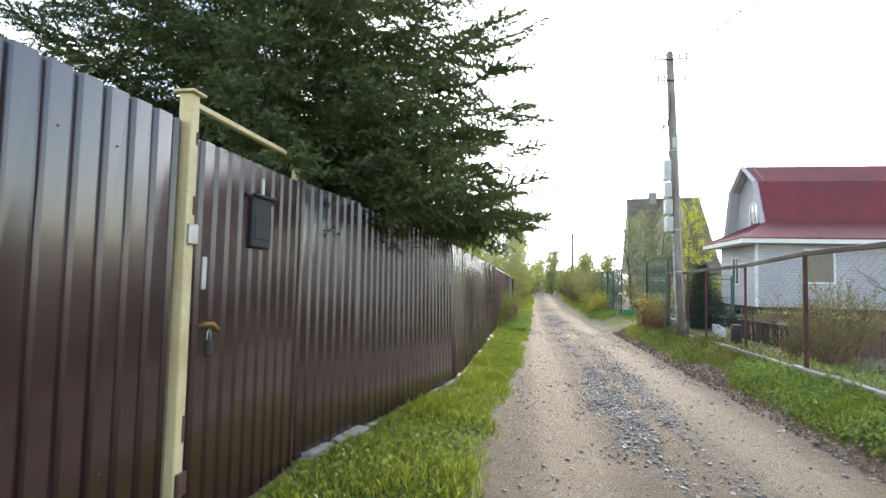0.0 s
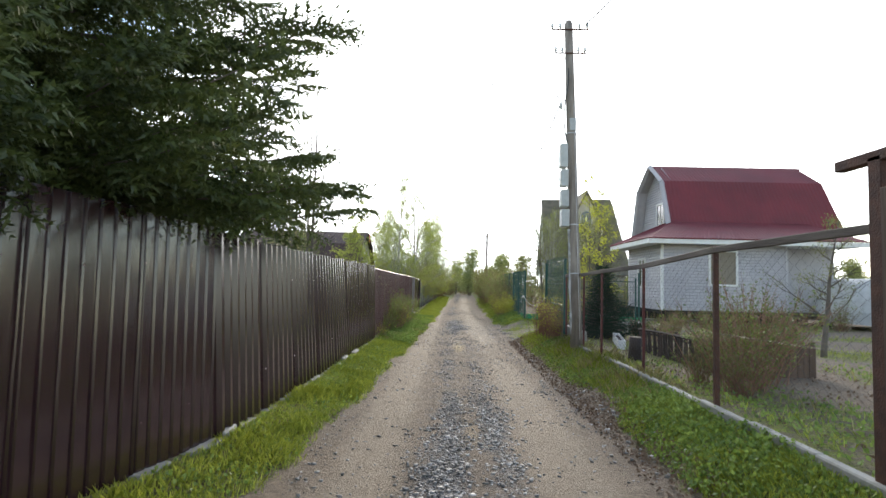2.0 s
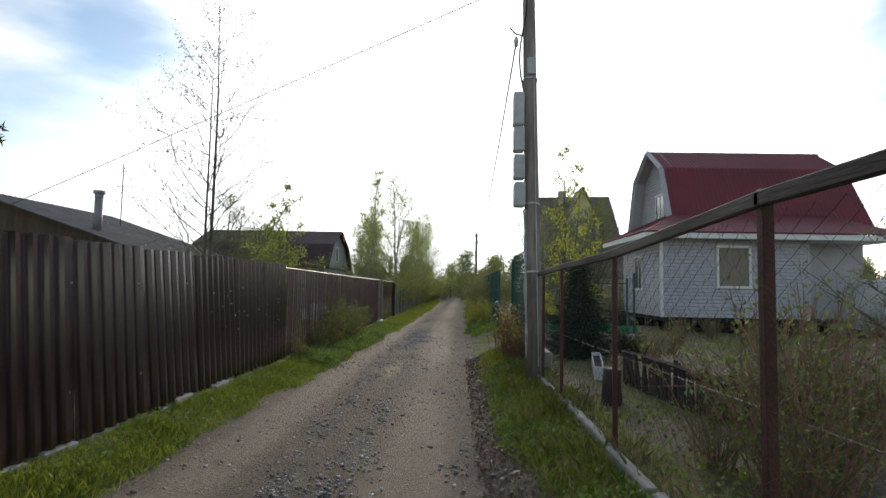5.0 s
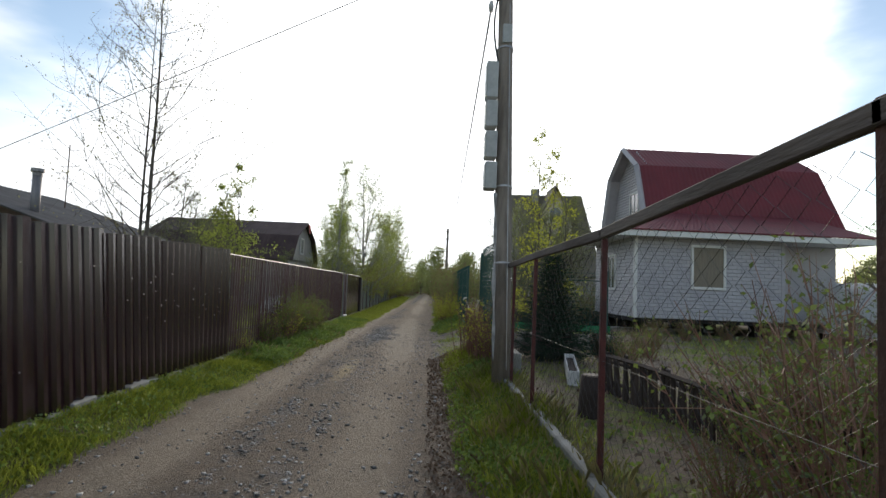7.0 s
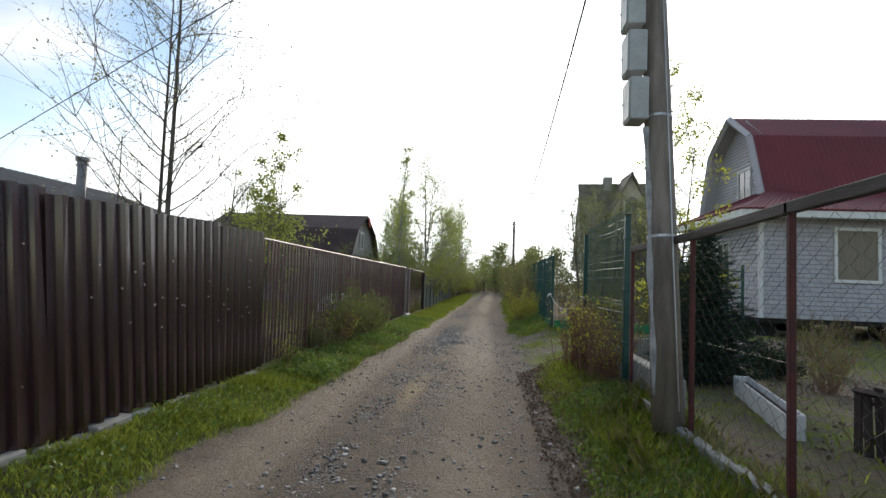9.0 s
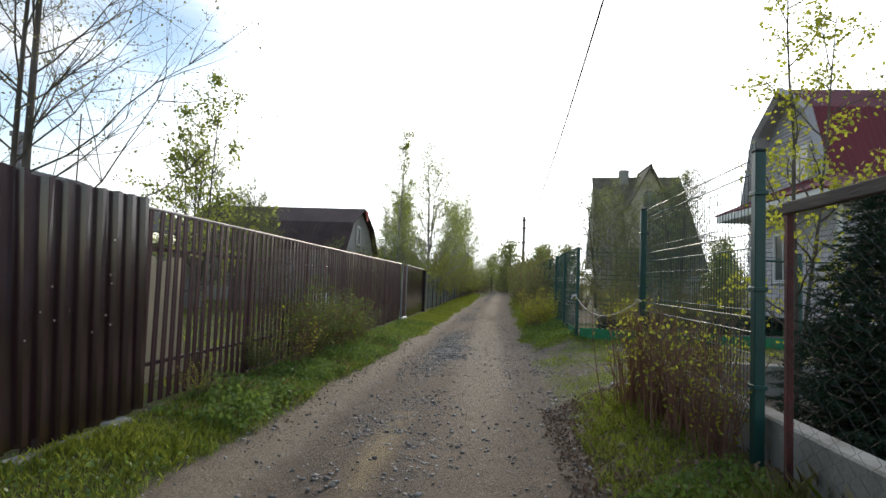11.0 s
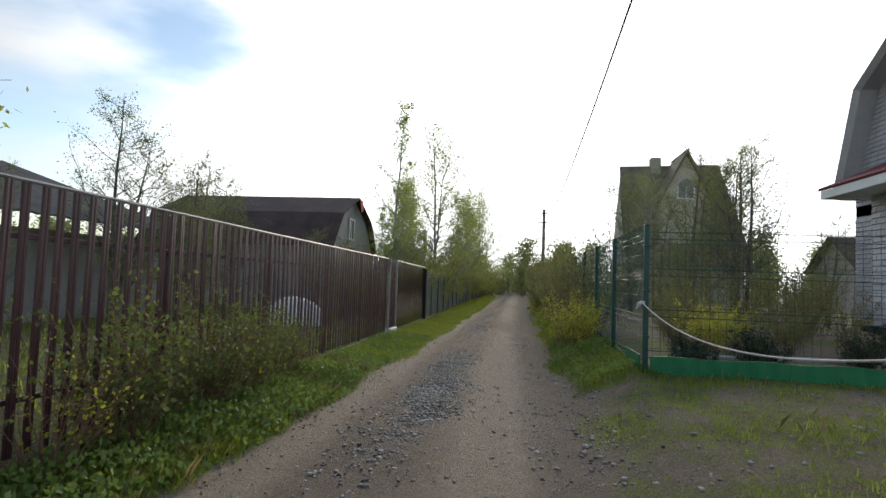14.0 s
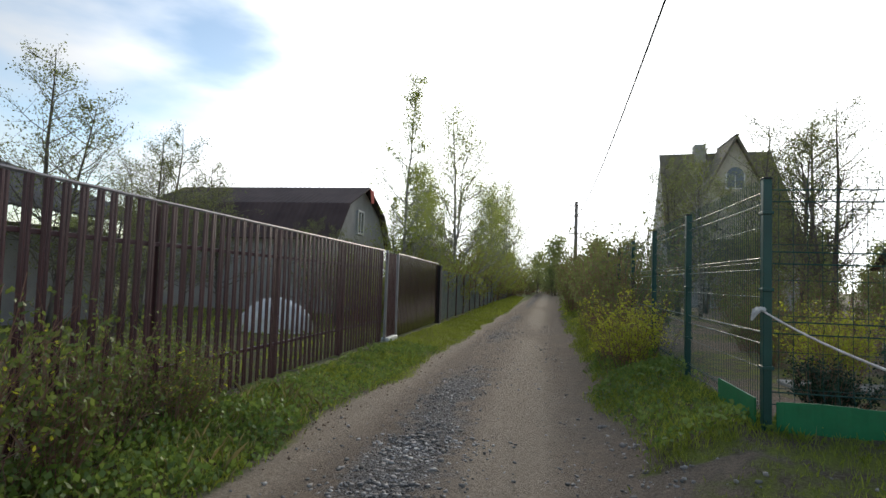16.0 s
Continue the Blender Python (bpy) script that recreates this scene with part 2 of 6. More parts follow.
class Geo:
    """Collects vertices and faces for one mesh."""

    def __init__(self):
        self.v, self.f, self.n = [], [], 0

    def add(self, verts, faces):
        verts = np.asarray(verts, float).reshape(-1, 3)
        self.v.append(verts)
        o = self.n
        self.f.extend(tuple(i + o for i in fc) for fc in faces)
        self.n += len(verts)
        return self

    def box(self, lo, hi, b=0.0, m=None):
        """A box between two corners, its edges chamfered by b, then moved by m."""
        lo, hi = np.array(lo, float), np.array(hi, float)
        if b <= 0:
            vs = [(x, y, z) for z in (lo[2], hi[2]) for y in (lo[1], hi[1]) for x in (lo[0], hi[0])]
            fs = [(0, 2, 3, 1), (4, 5, 7, 6), (0, 1, 5, 4), (2, 6, 7, 3), (0, 4, 6, 2), (1, 3, 7, 5)]
        else:
            b = min(b, *((hi - lo) * 0.45))
            bm = bmesh.new()
            bmesh.ops.create_cube(bm, size=1.0)
            for q in bm.verts:
                q.co = Vector([(lo[k] + hi[k]) / 2 + q.co[k] * (hi[k] - lo[k]) for k in range(3)])
            bmesh.ops.bevel(bm, geom=bm.edges[:], offset=b, segments=1, affect="EDGES")
            bm.verts.index_update()
            vs = [tuple(q.co) for q in bm.verts]
            fs = [tuple(q.index for q in fc.verts) for fc in bm.faces]
            bm.free()
        if m is not None:
            vs = [tuple(m @ Vector(q)) for q in vs]
        return self.add(vs, fs)

    def tube(self, pts, radii, n=6, cap=True):
        """A tube along pts; radii one number or one for each point."""
        pts = [Vector(p) for p in pts]
        if not hasattr(radii, "__len__"):
            radii = [radii] * len(pts)
        vs, fs = [], []
        for i, p in enumerate(pts):
            d = (pts[min(i + 1, len(pts) - 1)] - pts[max(i - 1, 0)]).normalized()
            a = d.cross(Vector((0, 0, 1)) if abs(d.z) < 0.9 else Vector((1, 0, 0))).normalized()
            c = d.cross(a)
            for k in range(n):
                w = 2 * math.pi * k / n
                vs.append(p + (a * math.cos(w) + c * math.sin(w)) * radii[i])
        for i in range(len(pts) - 1):
            for k in range(n):
                k2 = (k + 1) % n
                fs.append((i * n + k, i * n + k2, (i + 1) * n + k2, (i + 1) * n + k))
        if cap:
            fs.append(tuple(range(n))[::-1])
            fs.append(tuple((len(pts) - 1) * n + k for k in range(n)))
        return self.add([tuple(q) for q in vs], fs)

    def data(self, name, material, smooth=False):
        me = bpy.data.meshes.new(name)
        me.from_pydata(np.concatenate(self.v) if self.v else [], [], self.f)
        me.materials.append(material)
        if smooth:
            me.shade_smooth()
        me.update()
        return me


def part(name, geo, material, parent=None, label="", smooth=False):
    """One mesh object, under a thing or a part."""
    ob = new(name, geo.data(name, material, smooth) if isinstance(geo, Geo) else geo)
    if parent is not None:
        ob.parent = parent
    if label:
        ob["label"] = label
    return ob


def thing(name, label, category, group="", kind="", at=(0, 0, 0)):
    ob = new(name)
    ob.empty_display_size = 0.1
    ob.location = at
    return tagged(ob, label, category, group, kind)


def quads(name, V, material, parent=None, smooth=False, tris=False):
    """Many separate quads (or triangles) as one mesh; V is k x 4 x 3 (or k x 3 x 3)."""
    k, c = V.shape[0], V.shape[1]
    me = bpy.data.meshes.new(name)
    me.vertices.add(k * c)
    me.vertices.foreach_set("co", V.reshape(-1).astype(np.float32))
    me.loops.add(k * c)
    me.loops.foreach_set("vertex_index", np.arange(k * c, dtype=np.int32))
    me.polygons.add(k)
    me.polygons.foreach_set("loop_start", np.arange(0, k * c, c, dtype=np.int32))
    me.materials.append(material)
    me.update(calc_edges=True)
    ob = new(name, me)
    if parent is not None:
        ob.parent = parent
    return ob


RNG = np.random.default_rng(7)


def unit(a):
    return a / np.maximum(np.linalg.norm(a, axis=-1, keepdims=True), 1e-9)


def leaves(points, size, spread=0.0, droop=0.3, ratio=0.6, rng=RNG):
    """Kite-shaped leaves at the points, in all directions."""
    k = len(points)
    p = points + rng.normal(0, 1, (k, 3)) * spread
    d = unit(rng.normal(0, 1, (k, 3)) - np.array([0, 0, droop]))
    s = unit(np.cross(d, rng.normal(0, 1, (k, 3))))
    L = size * rng.uniform(0.6, 1.3, (k, 1))
    mid = p + d * L * 0.45
    return np.stack([p, mid + s * L * ratio * 0.5, p + d * L, mid - s * L * ratio * 0.5], 1)


# heights of the ground
PX = [-300, -30, -6, -1.9, -1.2, -0.75, -0.15, 0.1, 0.55, 1.0, 1.6, 2.1, 2.6, 3.0, 3.2, 3.5, 4.05, 6.0, 12, 40, 300]
PZ = [0.3, 0.2, 0.16, 0.15, 0.15, 0.11, 0.02, -0.01, -0.045, 0.0, 0.03, 0.0, -0.045, -0.01, 0.04, 0.22, 0.41, 0.40, 0.35, 0.3, 0.3]
AZ = [0.3, 0.2, 0.16, 0.15, 0.15, 0.11, 0.02, -0.01, -0.045, 0.0, 0.03, 0.0, -0.045, -0.01, 0.02, 0.08, 0.22, 0.36, 0.35, 0.3, 0.3]


def veer(y):
    """How far the lane has drifted to the right, far along it."""
    return 0.022 * np.maximum(np.asarray(y, float) - 42, 0)


def ground_np(x, y):
    x, y = np.asarray(x, float), np.asarray(y, float)
    x = x - veer(y)
    base = -0.06 - 0.009 * np.clip(y, -15, 45)
    a = np.clip((y - 20.4) / 1.2, 0, 1) * np.clip((26.6 - y) / 1.0, 0, 1)
    prof = np.interp(x, PX, PZ) * (1 - a) + np.interp(x, PX, AZ) * a
    far = np.clip((y - 60) / 60, 0, 1)
    return base + prof * (1 - far) + far * 0.1


def gz(x, y):
    return float(ground_np(x, y))

# ---- ground ----


def line_grid(lo, hi, step, far_lo, far_hi):
    a = list(np.arange(lo, hi + 1e-6, step))
    s, up = step, a[-1]
    while up < far_hi:
        s *= 1.35
        up += s
        a.append(up)
    s, dn = step, a[0]
    while dn > far_lo:
        s *= 1.35
        dn -= s
        a.insert(0, dn)
    return np.array(a)


def fbm(x, y, seed, octaves=4, base=1.0):
    """Cheap smooth noise from a few turned waves."""
    r = np.random.default_rng(seed)
    out, amp = np.zeros_like(x), 1.0
    for o in range(octaves):
        for _ in range(4):
            w, p = r.uniform(0, 2 * math.pi), r.uniform(0, 2 * math.pi)
            k = base * 2 ** o * r.uniform(0.7, 1.4)
            out += amp * np.sin(k * (x * math.cos(w) + y * math.sin(w)) + p + 1.3 * np.sin(0.6 * k * (y * math.cos(w) - x * math.sin(w)) + 2 * p))
        amp *= 0.55
    return out / 4


def cover(x, y):
    """How much grass covers the ground, 0 to 1."""
    x = x - veer(y)
    n = fbm(x, y, 3, 4, 1.6)
    lx = np.interp(y, [0, 8, 12, 18, 24, 32], [-0.42, -0.36, -0.14, -0.08, -0.02, 0.2]) + 0.10 * fbm(x * 0 + 1, y, 5, 3, 0.9)
    rx = 3.22 + 0.12 * fbm(x * 0 + 2, y, 6, 3, 1.1)
    left = np.clip((lx - x) / 0.2 + 0.5 * n + 0.5, 0, 1)
    right = np.clip((x - rx) / 0.25 + 0.75 * n + 0.3, 0, 1)
    apron = ((y > 20.6) & (y < 26.2) & (x > 3.1)).astype(float)
    right = right * (1 - apron) + apron * np.clip(0.38 + 0.9 * fbm(x, y, 9, 3, 1.4), 0, 1) * np.clip((x - 2.9) / 0.6, 0, 1)
    yard = ((x > 4.3) & ((y < 20.4) | (y > 27.2))).astype(float)
    right = right * (1 - yard) + yard * np.clip(0.30 + 0.8 * fbm(x, y, 11, 3, 0.8), 0, 1)
    return np.clip(np.maximum(left, right), 0, 1)


def gravelly(x, y):
    """How much loose gravel lies there, 0 to 1."""
    x = x - veer(y)
    mid = 1.45 - 0.008 * y
    strip = np.exp(-((x - mid) / 0.46) ** 2) - 0.75 * np.exp(-((x - mid - 0.05) / 0.20) ** 2) * (y < 19)
    strip = strip * np.clip(0.8 + 0.6 * fbm(x * 0.3, y * 0.35, 23, 3, 1.2), 0.2, 1.15) * np.interp(y, [0, 20, 25, 40], [1, 1, 0.75, 0.5])
    side = 0.22 * np.exp(-((x - mid - 1.45) / 0.22) ** 2) + 0.2 * np.exp(-((x - mid + 1.5) / 0.2) ** 2)
    return np.clip(strip + side + 0.38 * fbm(x, y * 0.4, 21, 4, 1.5) * np.exp(-((x - 1.5) / 1.0) ** 2), 0, 1)


gx = line_grid(-2.4, 7.6, 0.07, -420, 420)
gy = line_grid(-3.0, 36.0, 0.09, -160, 900)
GX, GY = np.meshgrid(gx, gy)
GZ = ground_np(GX, GY)
near = ((GX > -2.4) & (GX < 7.6) & (GY > -3) & (GY < 36)).astype(float)
rough_r = np.random.default_rng(5)
GZ = GZ + near * (0.010 * fbm(GX, GY, 31, 4, 2.6) + 0.006 * rough_r.normal(0, 1, GX.shape) * (1 - 0.5 * cover(GX, GY)))
edge = np.exp(-((GX - 3.3) / 0.16) ** 2) * (GY < 20.6)
GZ = GZ + near * edge * (0.03 * fbm(GX, GY, 33, 4, 5.0) + 0.02 * rough_r.normal(0, 1, GX.shape))
nx, ny = len(gx), len(gy)
idx = np.arange(nx * ny).reshape(ny, nx)
faces = np.stack([idx[:-1, :-1], idx[:-1, 1:], idx[1:, 1:], idx[1:, :-1]], -1).reshape(-1, 4)
me = bpy.data.meshes.new("ground")
me.from_pydata(np.stack([GX, GY, GZ], -1).reshape(-1, 3), [], faces)
me.shade_smooth()
lane_mid = 1.45 - 0.008 * GY + veer(GY)
tracks = (np.exp(-((GX - lane_mid + 0.98) / 0.30) ** 2) + np.exp(-((GX - lane_mid - 0.92) / 0.38) ** 2)) * np.clip(0.85 + 0.5 * fbm(GX, GY * 0.3, 51, 3, 1.2), 0, 1)
ochre = np.exp(-((GX - 1.5 + 0.008 * GY) / 0.17) ** 2) * (GY < 20) * np.clip(0.3 + 0.9 * fbm(GX * 0.2, GY * 0.5, 52, 3, 1.3), 0, 1)
for nm, val in (("grass", cover(GX, GY)), ("gravel", gravelly(GX, GY)), ("track", tracks), ("ochre", ochre)):
    at = me.attributes.new(nm, "FLOAT", "POINT")
    at.data.foreach_set("value", val.reshape(-1).astype(np.float32))


def ground_material():
    m = bpy.data.materials.new("lane_ground")
    m.use_nodes = True
    n, l = m.node_tree.nodes, m.node_tree.links
    b = n["Principled BSDF"]
    geo = n.new("ShaderNodeNewGeometry")

    def noise_at(scale, detail=4, rough=0.6):
        q = n.new("ShaderNodeTexNoise")
        q.inputs["Scale"].default_value, q.inputs["Detail"].default_value, q.inputs["Roughness"].default_value = scale, detail, rough
        l.new(geo.outputs["Position"], q.inputs["Vector"])
        return q.outputs["Fac"]

    def span(src, a, c, lo=0.0, hi=1.0):
        q = n.new("ShaderNodeMapRange")
        q.inputs["From Min"].default_value, q.inputs["From Max"].default_value = a, c
        q.inputs["To Min"].default_value, q.inputs["To Max"].default_value = lo, hi
        l.new(src, q.inputs["Value"])
        return q.outputs[0]

    def mix(fac, a, c):
        q = n.new("ShaderNodeMix")
        q.data_type = "RGBA"
        l.new(fac, q.inputs["Factor"])
        for k, s in (("A", a), ("B", c)):
            if isinstance(s, tuple):
                q.inputs[k].default_value = (*s, 1)
            else:
                l.new(s, q.inputs[k])
        return q.outputs["Result"]

    def add(a, c, op="ADD"):
        q = n.new("ShaderNodeMath")
        q.operation = op
        for k, s in ((0, a), (1, c)):
            if isinstance(s, float):
                q.inputs[k].default_value = s
            else:
                l.new(s, q.inputs[k])
        return q.outputs[0]

    broad, mid, fine, pebble = noise_at(0.7), noise_at(4.5, 6), noise_at(38, 8, 0.75), n.new("ShaderNodeTexVoronoi")
    pebble.inputs["Scale"].default_value = 42
    l.new(geo.outputs["Position"], pebble.inputs["Vector"])
    ga, gr = n.new("ShaderNodeAttribute"), n.new("ShaderNodeAttribute")
    ga.attribute_name, gr.attribute_name = "grass", "gravel"
    dirt = mix(span(mid, 0.35, 0.65), (0.320, 0.248, 0.180), (0.172, 0.134, 0.102))
    dirt = mix(span(broad, 0.4, 0.65), dirt, (0.225, 0.180, 0.138))
    ta, oc = n.new("ShaderNodeAttribute"), n.new("ShaderNodeAttribute")
    ta.attribute_name, oc.attribute_name = "track", "ochre"
    dirt = mix(span(add(ta.outputs["Fac"], mid), 0.5, 1.1), dirt, (0.39, 0.315, 0.235))
    dirt = mix(span(add(oc.outputs["Fac"], mid), 0.65, 1.3), dirt, (0.46, 0.35, 0.21))
    speck = mix(span(pebble.outputs["Color"], 0.2, 0.9), (0.075, 0.068, 0.064), (0.34, 0.325, 0.31))
    gmask = span(add(gr.outputs["Fac"], mid), 0.85, 1.2, 0.04, 0.95)
    col = mix(gmask, dirt, speck)
    soil = mix(span(fine, 0.35, 0.65), (0.115, 0.092, 0.064), (0.20, 0.168, 0.115))
    green = mix(span(mid, 0.4, 0.6), soil, (0.20, 0.23, 0.05))
    col = mix(span(add(ga.outputs["Fac"], mid), 0.7, 1.15), col, green)
    hs = n.new("ShaderNodeHueSaturation")
    l.new(col, hs.inputs["Color"])
    l.new(span(fine, 0.25, 0.75, 0.45, 1.5), hs.inputs["Value"])
    hs.inputs["Saturation"].default_value = 1.0
    l.new(hs.outputs[0], b.inputs["Base Color"])
    b.inputs["Roughness"].default_value = 0.95
    b.inputs["Specular IOR Level"].default_value = 0.2
    bp = n.new("ShaderNodeBump")
    bp.inputs["Strength"].default_value, bp.inputs["Distance"].default_value = 1.0, 0.045
    l.new(add(fine, add(pebble.outputs["Distance"], gmask, "MULTIPLY"), "SUBTRACT"), bp.inputs["Height"])
    l.new(bp.outputs[0], b.inputs["Normal"])
    return m


me.materials.append(ground_material())
ground = new("ground", me)
tagged(ground, "rutted dirt lane with gravel and grassy verges", "ground", kind="structure")

# ---- corrugated fence with wicket gate ----


def sheet(length, height, depth=0.022, pitch=0.155, ridged=False):
    """Trapezoid-profiled sheet standing in the yz plane, bulging to +x, from y = 0."""
    g, prof, y = Geo(), [], 0.0
    while y < length - 1e-4:
        for dy, dx in ((0.0, 0.0), (pitch * 0.5, 0.0), (pitch * 0.62, depth), (pitch * 0.88, depth)) if ridged else ((0.0, 0.0), (pitch * 0.16, 0.0), (pitch * 0.26, depth), (pitch * 0.9, depth)):
            if y + dy <= length:
                prof.append((dx, y + dy))
        y += pitch
    prof.append((0.0, length))
    zs = [0, height * 0.33, height * 0.66, height]
    r = random.Random(int(length * 977))
    vs, fs, k = [], [], len(prof)
    for side in (0, -0.0015):
        for z in zs:
            vs += [(px + side + (0.0015 * r.uniform(-1, 1) if 0 < z < height else 0), py, z) for px, py in prof]
    for i in range(len(zs) - 1):
        for j in range(k - 1):
            a = i * k + j
            fs.append((a, a + 1, a + k + 1, a + k))
            o = len(zs) * k
            fs.append((o + a + k, o + a + k + 1, o + a + 1, o + a))
    return g.add(vs, fs)


def run(parent, a, b, zt0, zt1, drop, piece=1.18, tilt=(0, 0), pitch=0.155, slant=(0, 0), ridged=False):
    """Sheets side by side from a to b (x, y), tops running from zt0 to zt1."""
    a, b = Vector((*a, 0)), Vector((*b, 0))
    total = (b - a).length
    k = max(1, round(total / piece))
    w = total / k
    yaw = math.degrees(math.atan2(b.y - a.y, b.x - a.x)) - 90
    data = sheet(w + 0.02, 1.0, (0.24 if ridged else 0.16) * pitch, pitch, ridged).data("profiled_sheet", M_BROWN)
    r = random.Random(int(a.y * 100))
    for i in range(k):
        f = i / k
        p, top = a.lerp(b, f), zt0 + (zt1 - zt0) * f + r.uniform(-0.008, 0.008)
        bot = gz(p.x, p.y) + drop
        shear = Matrix.Identity(4)
        shear[2][1] = (zt1 - zt0) / total
        shear[1][2] = -math.tan(radians(slant[0] + (slant[1] - slant[0]) * f))
        ob = part("profiled_sheet", data, None, parent)
        ob.matrix_local = pose(p.x, p.y + 0.02 * (slant[0] + (slant[1] - slant[0]) * f), bot, 0, tilt[0] + (tilt[1] - tilt[0]) * f + r.uniform(-0.4, 0.4), yaw + r.uniform(-0.5, 0.5)) @ shear @ Matrix.Diagonal((1, 1, top - bot, 1))
    return yaw


def screws_and_specks(parent, pts, material):
    data = Geo().tube([(0, 0, 0), (0.006, 0, 0)], [0.008, 0.006], 6).data("screw", material)
    for x, y, z in pts:
        part("screw", data, None, parent).location = (x, y, z)


fence_a = thing("corrugated_fence", "dark brown profiled steel sheet fence with dented panels", "fence")
run(fence_a, (-1.84, -3.2), (-1.84, 2.60), 2.34, 2.32, -0.02)
run(fence_a, (-1.80, 4.07), (-1.11, 8.1), 2.26, 2.05, 0.03, 1.15, (-0.5, -2.6), 0.14)
run(fence_a, (-1.09, 8.1), (-1.06, 14.5), 2.05, 2.0, 0.02, 1.2, (-3.2, -5.2), 0.2, (0, 5.5), True)
run(fence_a, (-1.08, 14.5), (-1.10, 18.68), 2.0, 2.05, 0.02, 1.2, (-3.0, -0.8), 0.2, (4.8, 0.5), True)
for px, py, top in ((-1.87, -1.0, 2.3), (-1.60, 5.9, 2.1), (-1.24, 8.1, 2.0), (-1.24, 11.3, 1.95), (-1.24, 14.6, 1.95), (-1.20, 18.62, 2.0)):
    part("post", Geo().box((px - 0.06, py - 0.03, gz(px, py) - 0.1), (px - 0.004, py + 0.03, top), 0.004), M_PICKET, fence_a)
for zz in (0.5, 1.6):
    part("rail", Geo().tube([(-1.88, -3.2, zz + 0.05), (-1.88, 2.6, zz + 0.05)], 0.02, 4), M_PICKET, fence_a)
    part("rail", Geo().tube([(-1.245, 8.2, zz), (-1.22, 18.6, zz - 0.05)], 0.02, 4), M_PICKET, fence_a)
rs = random.Random(4)
screws_and_specks(fence_a, [(-1.84 + 0.021, -0.4 + 0.31 * i + 0.07, zz + rs.uniform(-0.02, 0.02)) for i in range(9) for zz in (0.62, 2.05)], M_PICKET)
screws_and_specks(fence_a, [(-1.80 + 0.69 * f + 0.02 - 0.035 * zz * f, 4.12 + 3.98 * f, zz + rs.uniform(-0.05, 0.05)) for f in [k / 7 + rs.uniform(0, 0.06) for k in range(7)] for zz in (0.45, 1.65)], M_PICKET)
# not fixings: discs strewn to stand in for bright scratches and glints on dents
screws_and_specks(fence_a, [(-1.055 - 0.028 * zz, 14.9 + 3.4 * rs.random(), zz) for zz in [0.75 + 0.85 * rs.random() for _ in range(28)]], M_BARE)
screws_and_specks(fence_a, [(-1.04 - 0.072 * zz, 8.3 + 1.2 * i + rs.uniform(-0.02, 0.02), zz) for i in range(6) for zz in (0.5, 1.58)], M_BARE)

# concrete blocks under the fence, laid loosely
blocks = thing("fence_footing", "rough grey concrete blocks under the sheet fence", "footing")
y = 4.2
rb = random.Random(12)
while y < 18.6:
    ln = rb.uniform(0.18, 0.6)
    x0 = np.interp(y, [4.12, 8.1, 18.68], [-1.79, -1.10, -1.08])
    g = Geo().box((-0.07, 0, -0.12), (0.07, ln, 0.10), 0.014)
    ob = part("concrete_block", g, M_CONC, blocks)
    ob.matrix_local = pose(x0 + rb.uniform(0.0, 0.05), y, gz(x0, y) + rb.uniform(-0.11, -0.01), rb.uniform(-2, 2), rb.uniform(-5, 5), rb.uniform(-5, 5) - np.interp(y, [4, 8, 8.2], [9.7, 9.7, 0]))
    y += ln + rb.uniform(0.01, 0.22)

# wicket gate
gate = thing("wicket_gate", "brown sheet wicket gate in a cream steel frame, closed", "gate")
def gpost(y0, top, w, cap):
    p = part("post", Geo().box((-1.86, y0 - w / 2, -0.15), (-1.86 + w, y0 + w / 2, top), 0.006), M_YELLOW, gate, "cream painted steel post with chipped paint")
    if cap:
        part("post_cap", Geo().box((-1.885, y0 - w / 2 - 0.025, top), (-1.86 + w + 0.025, y0 + w / 2 + 0.025, top + 0.014), 0.003), M_YELLOW, p)
gpost(2.66, 2.47, 0.075, True)
part("top_bar", Geo().box((-1.83, 2.70, 2.405), (-1.79, 4.06, 2.437), 0.004), M_YELLOW, gate)
gpost(4.06, 2.36, 0.05, False)
part("frame_stile", Geo().box((-1.80, 4.03, 0.02), (-1.772, 4.05, 2.30), 0.003), M_RUST, gate, "thin rusted frame strip")
ob = part("leaf", sheet(1.30, 2.24, 0.022, 0.14), M_BROWN, gate)
ob.location = (-1.80, 2.72, 0.0)
mb = part("mailbox", Geo().box((-1.785, 3.26, 1.68), (-1.745, 3.50, 2.02), 0.012), M_BLACK, gate, "flat black letter box")
part("flap", Geo().box((-1.745, 3.275, 1.74), (-1.738, 3.485, 1.90), 0.003), M_BLACK, mb)
part("hood", Geo().box((-1.76, 3.235, 2.01), (-1.715, 3.525, 2.03), 0.005), M_BLACK, mb)
part("clip", Geo().box((-1.745, 3.33, 2.03), (-1.73, 3.36, 2.14), 0.003), M_BARE, mb)
part("lock_plate", Geo().box((-1.775, 2.755, 1.42), (-1.758, 2.79, 1.60), 0.004), M_BARE, gate)
part("hinge", Geo().box((-1.787, 2.63, 1.66), (-1.765, 2.71, 1.77), 0.006), M_BARE, gate)
part("hinge", Geo().box((-1.787, 2.63, 0.35), (-1.765, 2.71, 0.47), 0.006), M_RUST, gate)
for zz, ln in ((1.82, 0.10), (0.62, 0.14), (0.3, 0.09), (2.2, 0.07)):
    part("rust_patch", Geo().box((-1.786, 2.672, zz), (-1.783, 2.696, zz + ln), 0.001), M_RUST, gate, "rust showing through chipped paint")
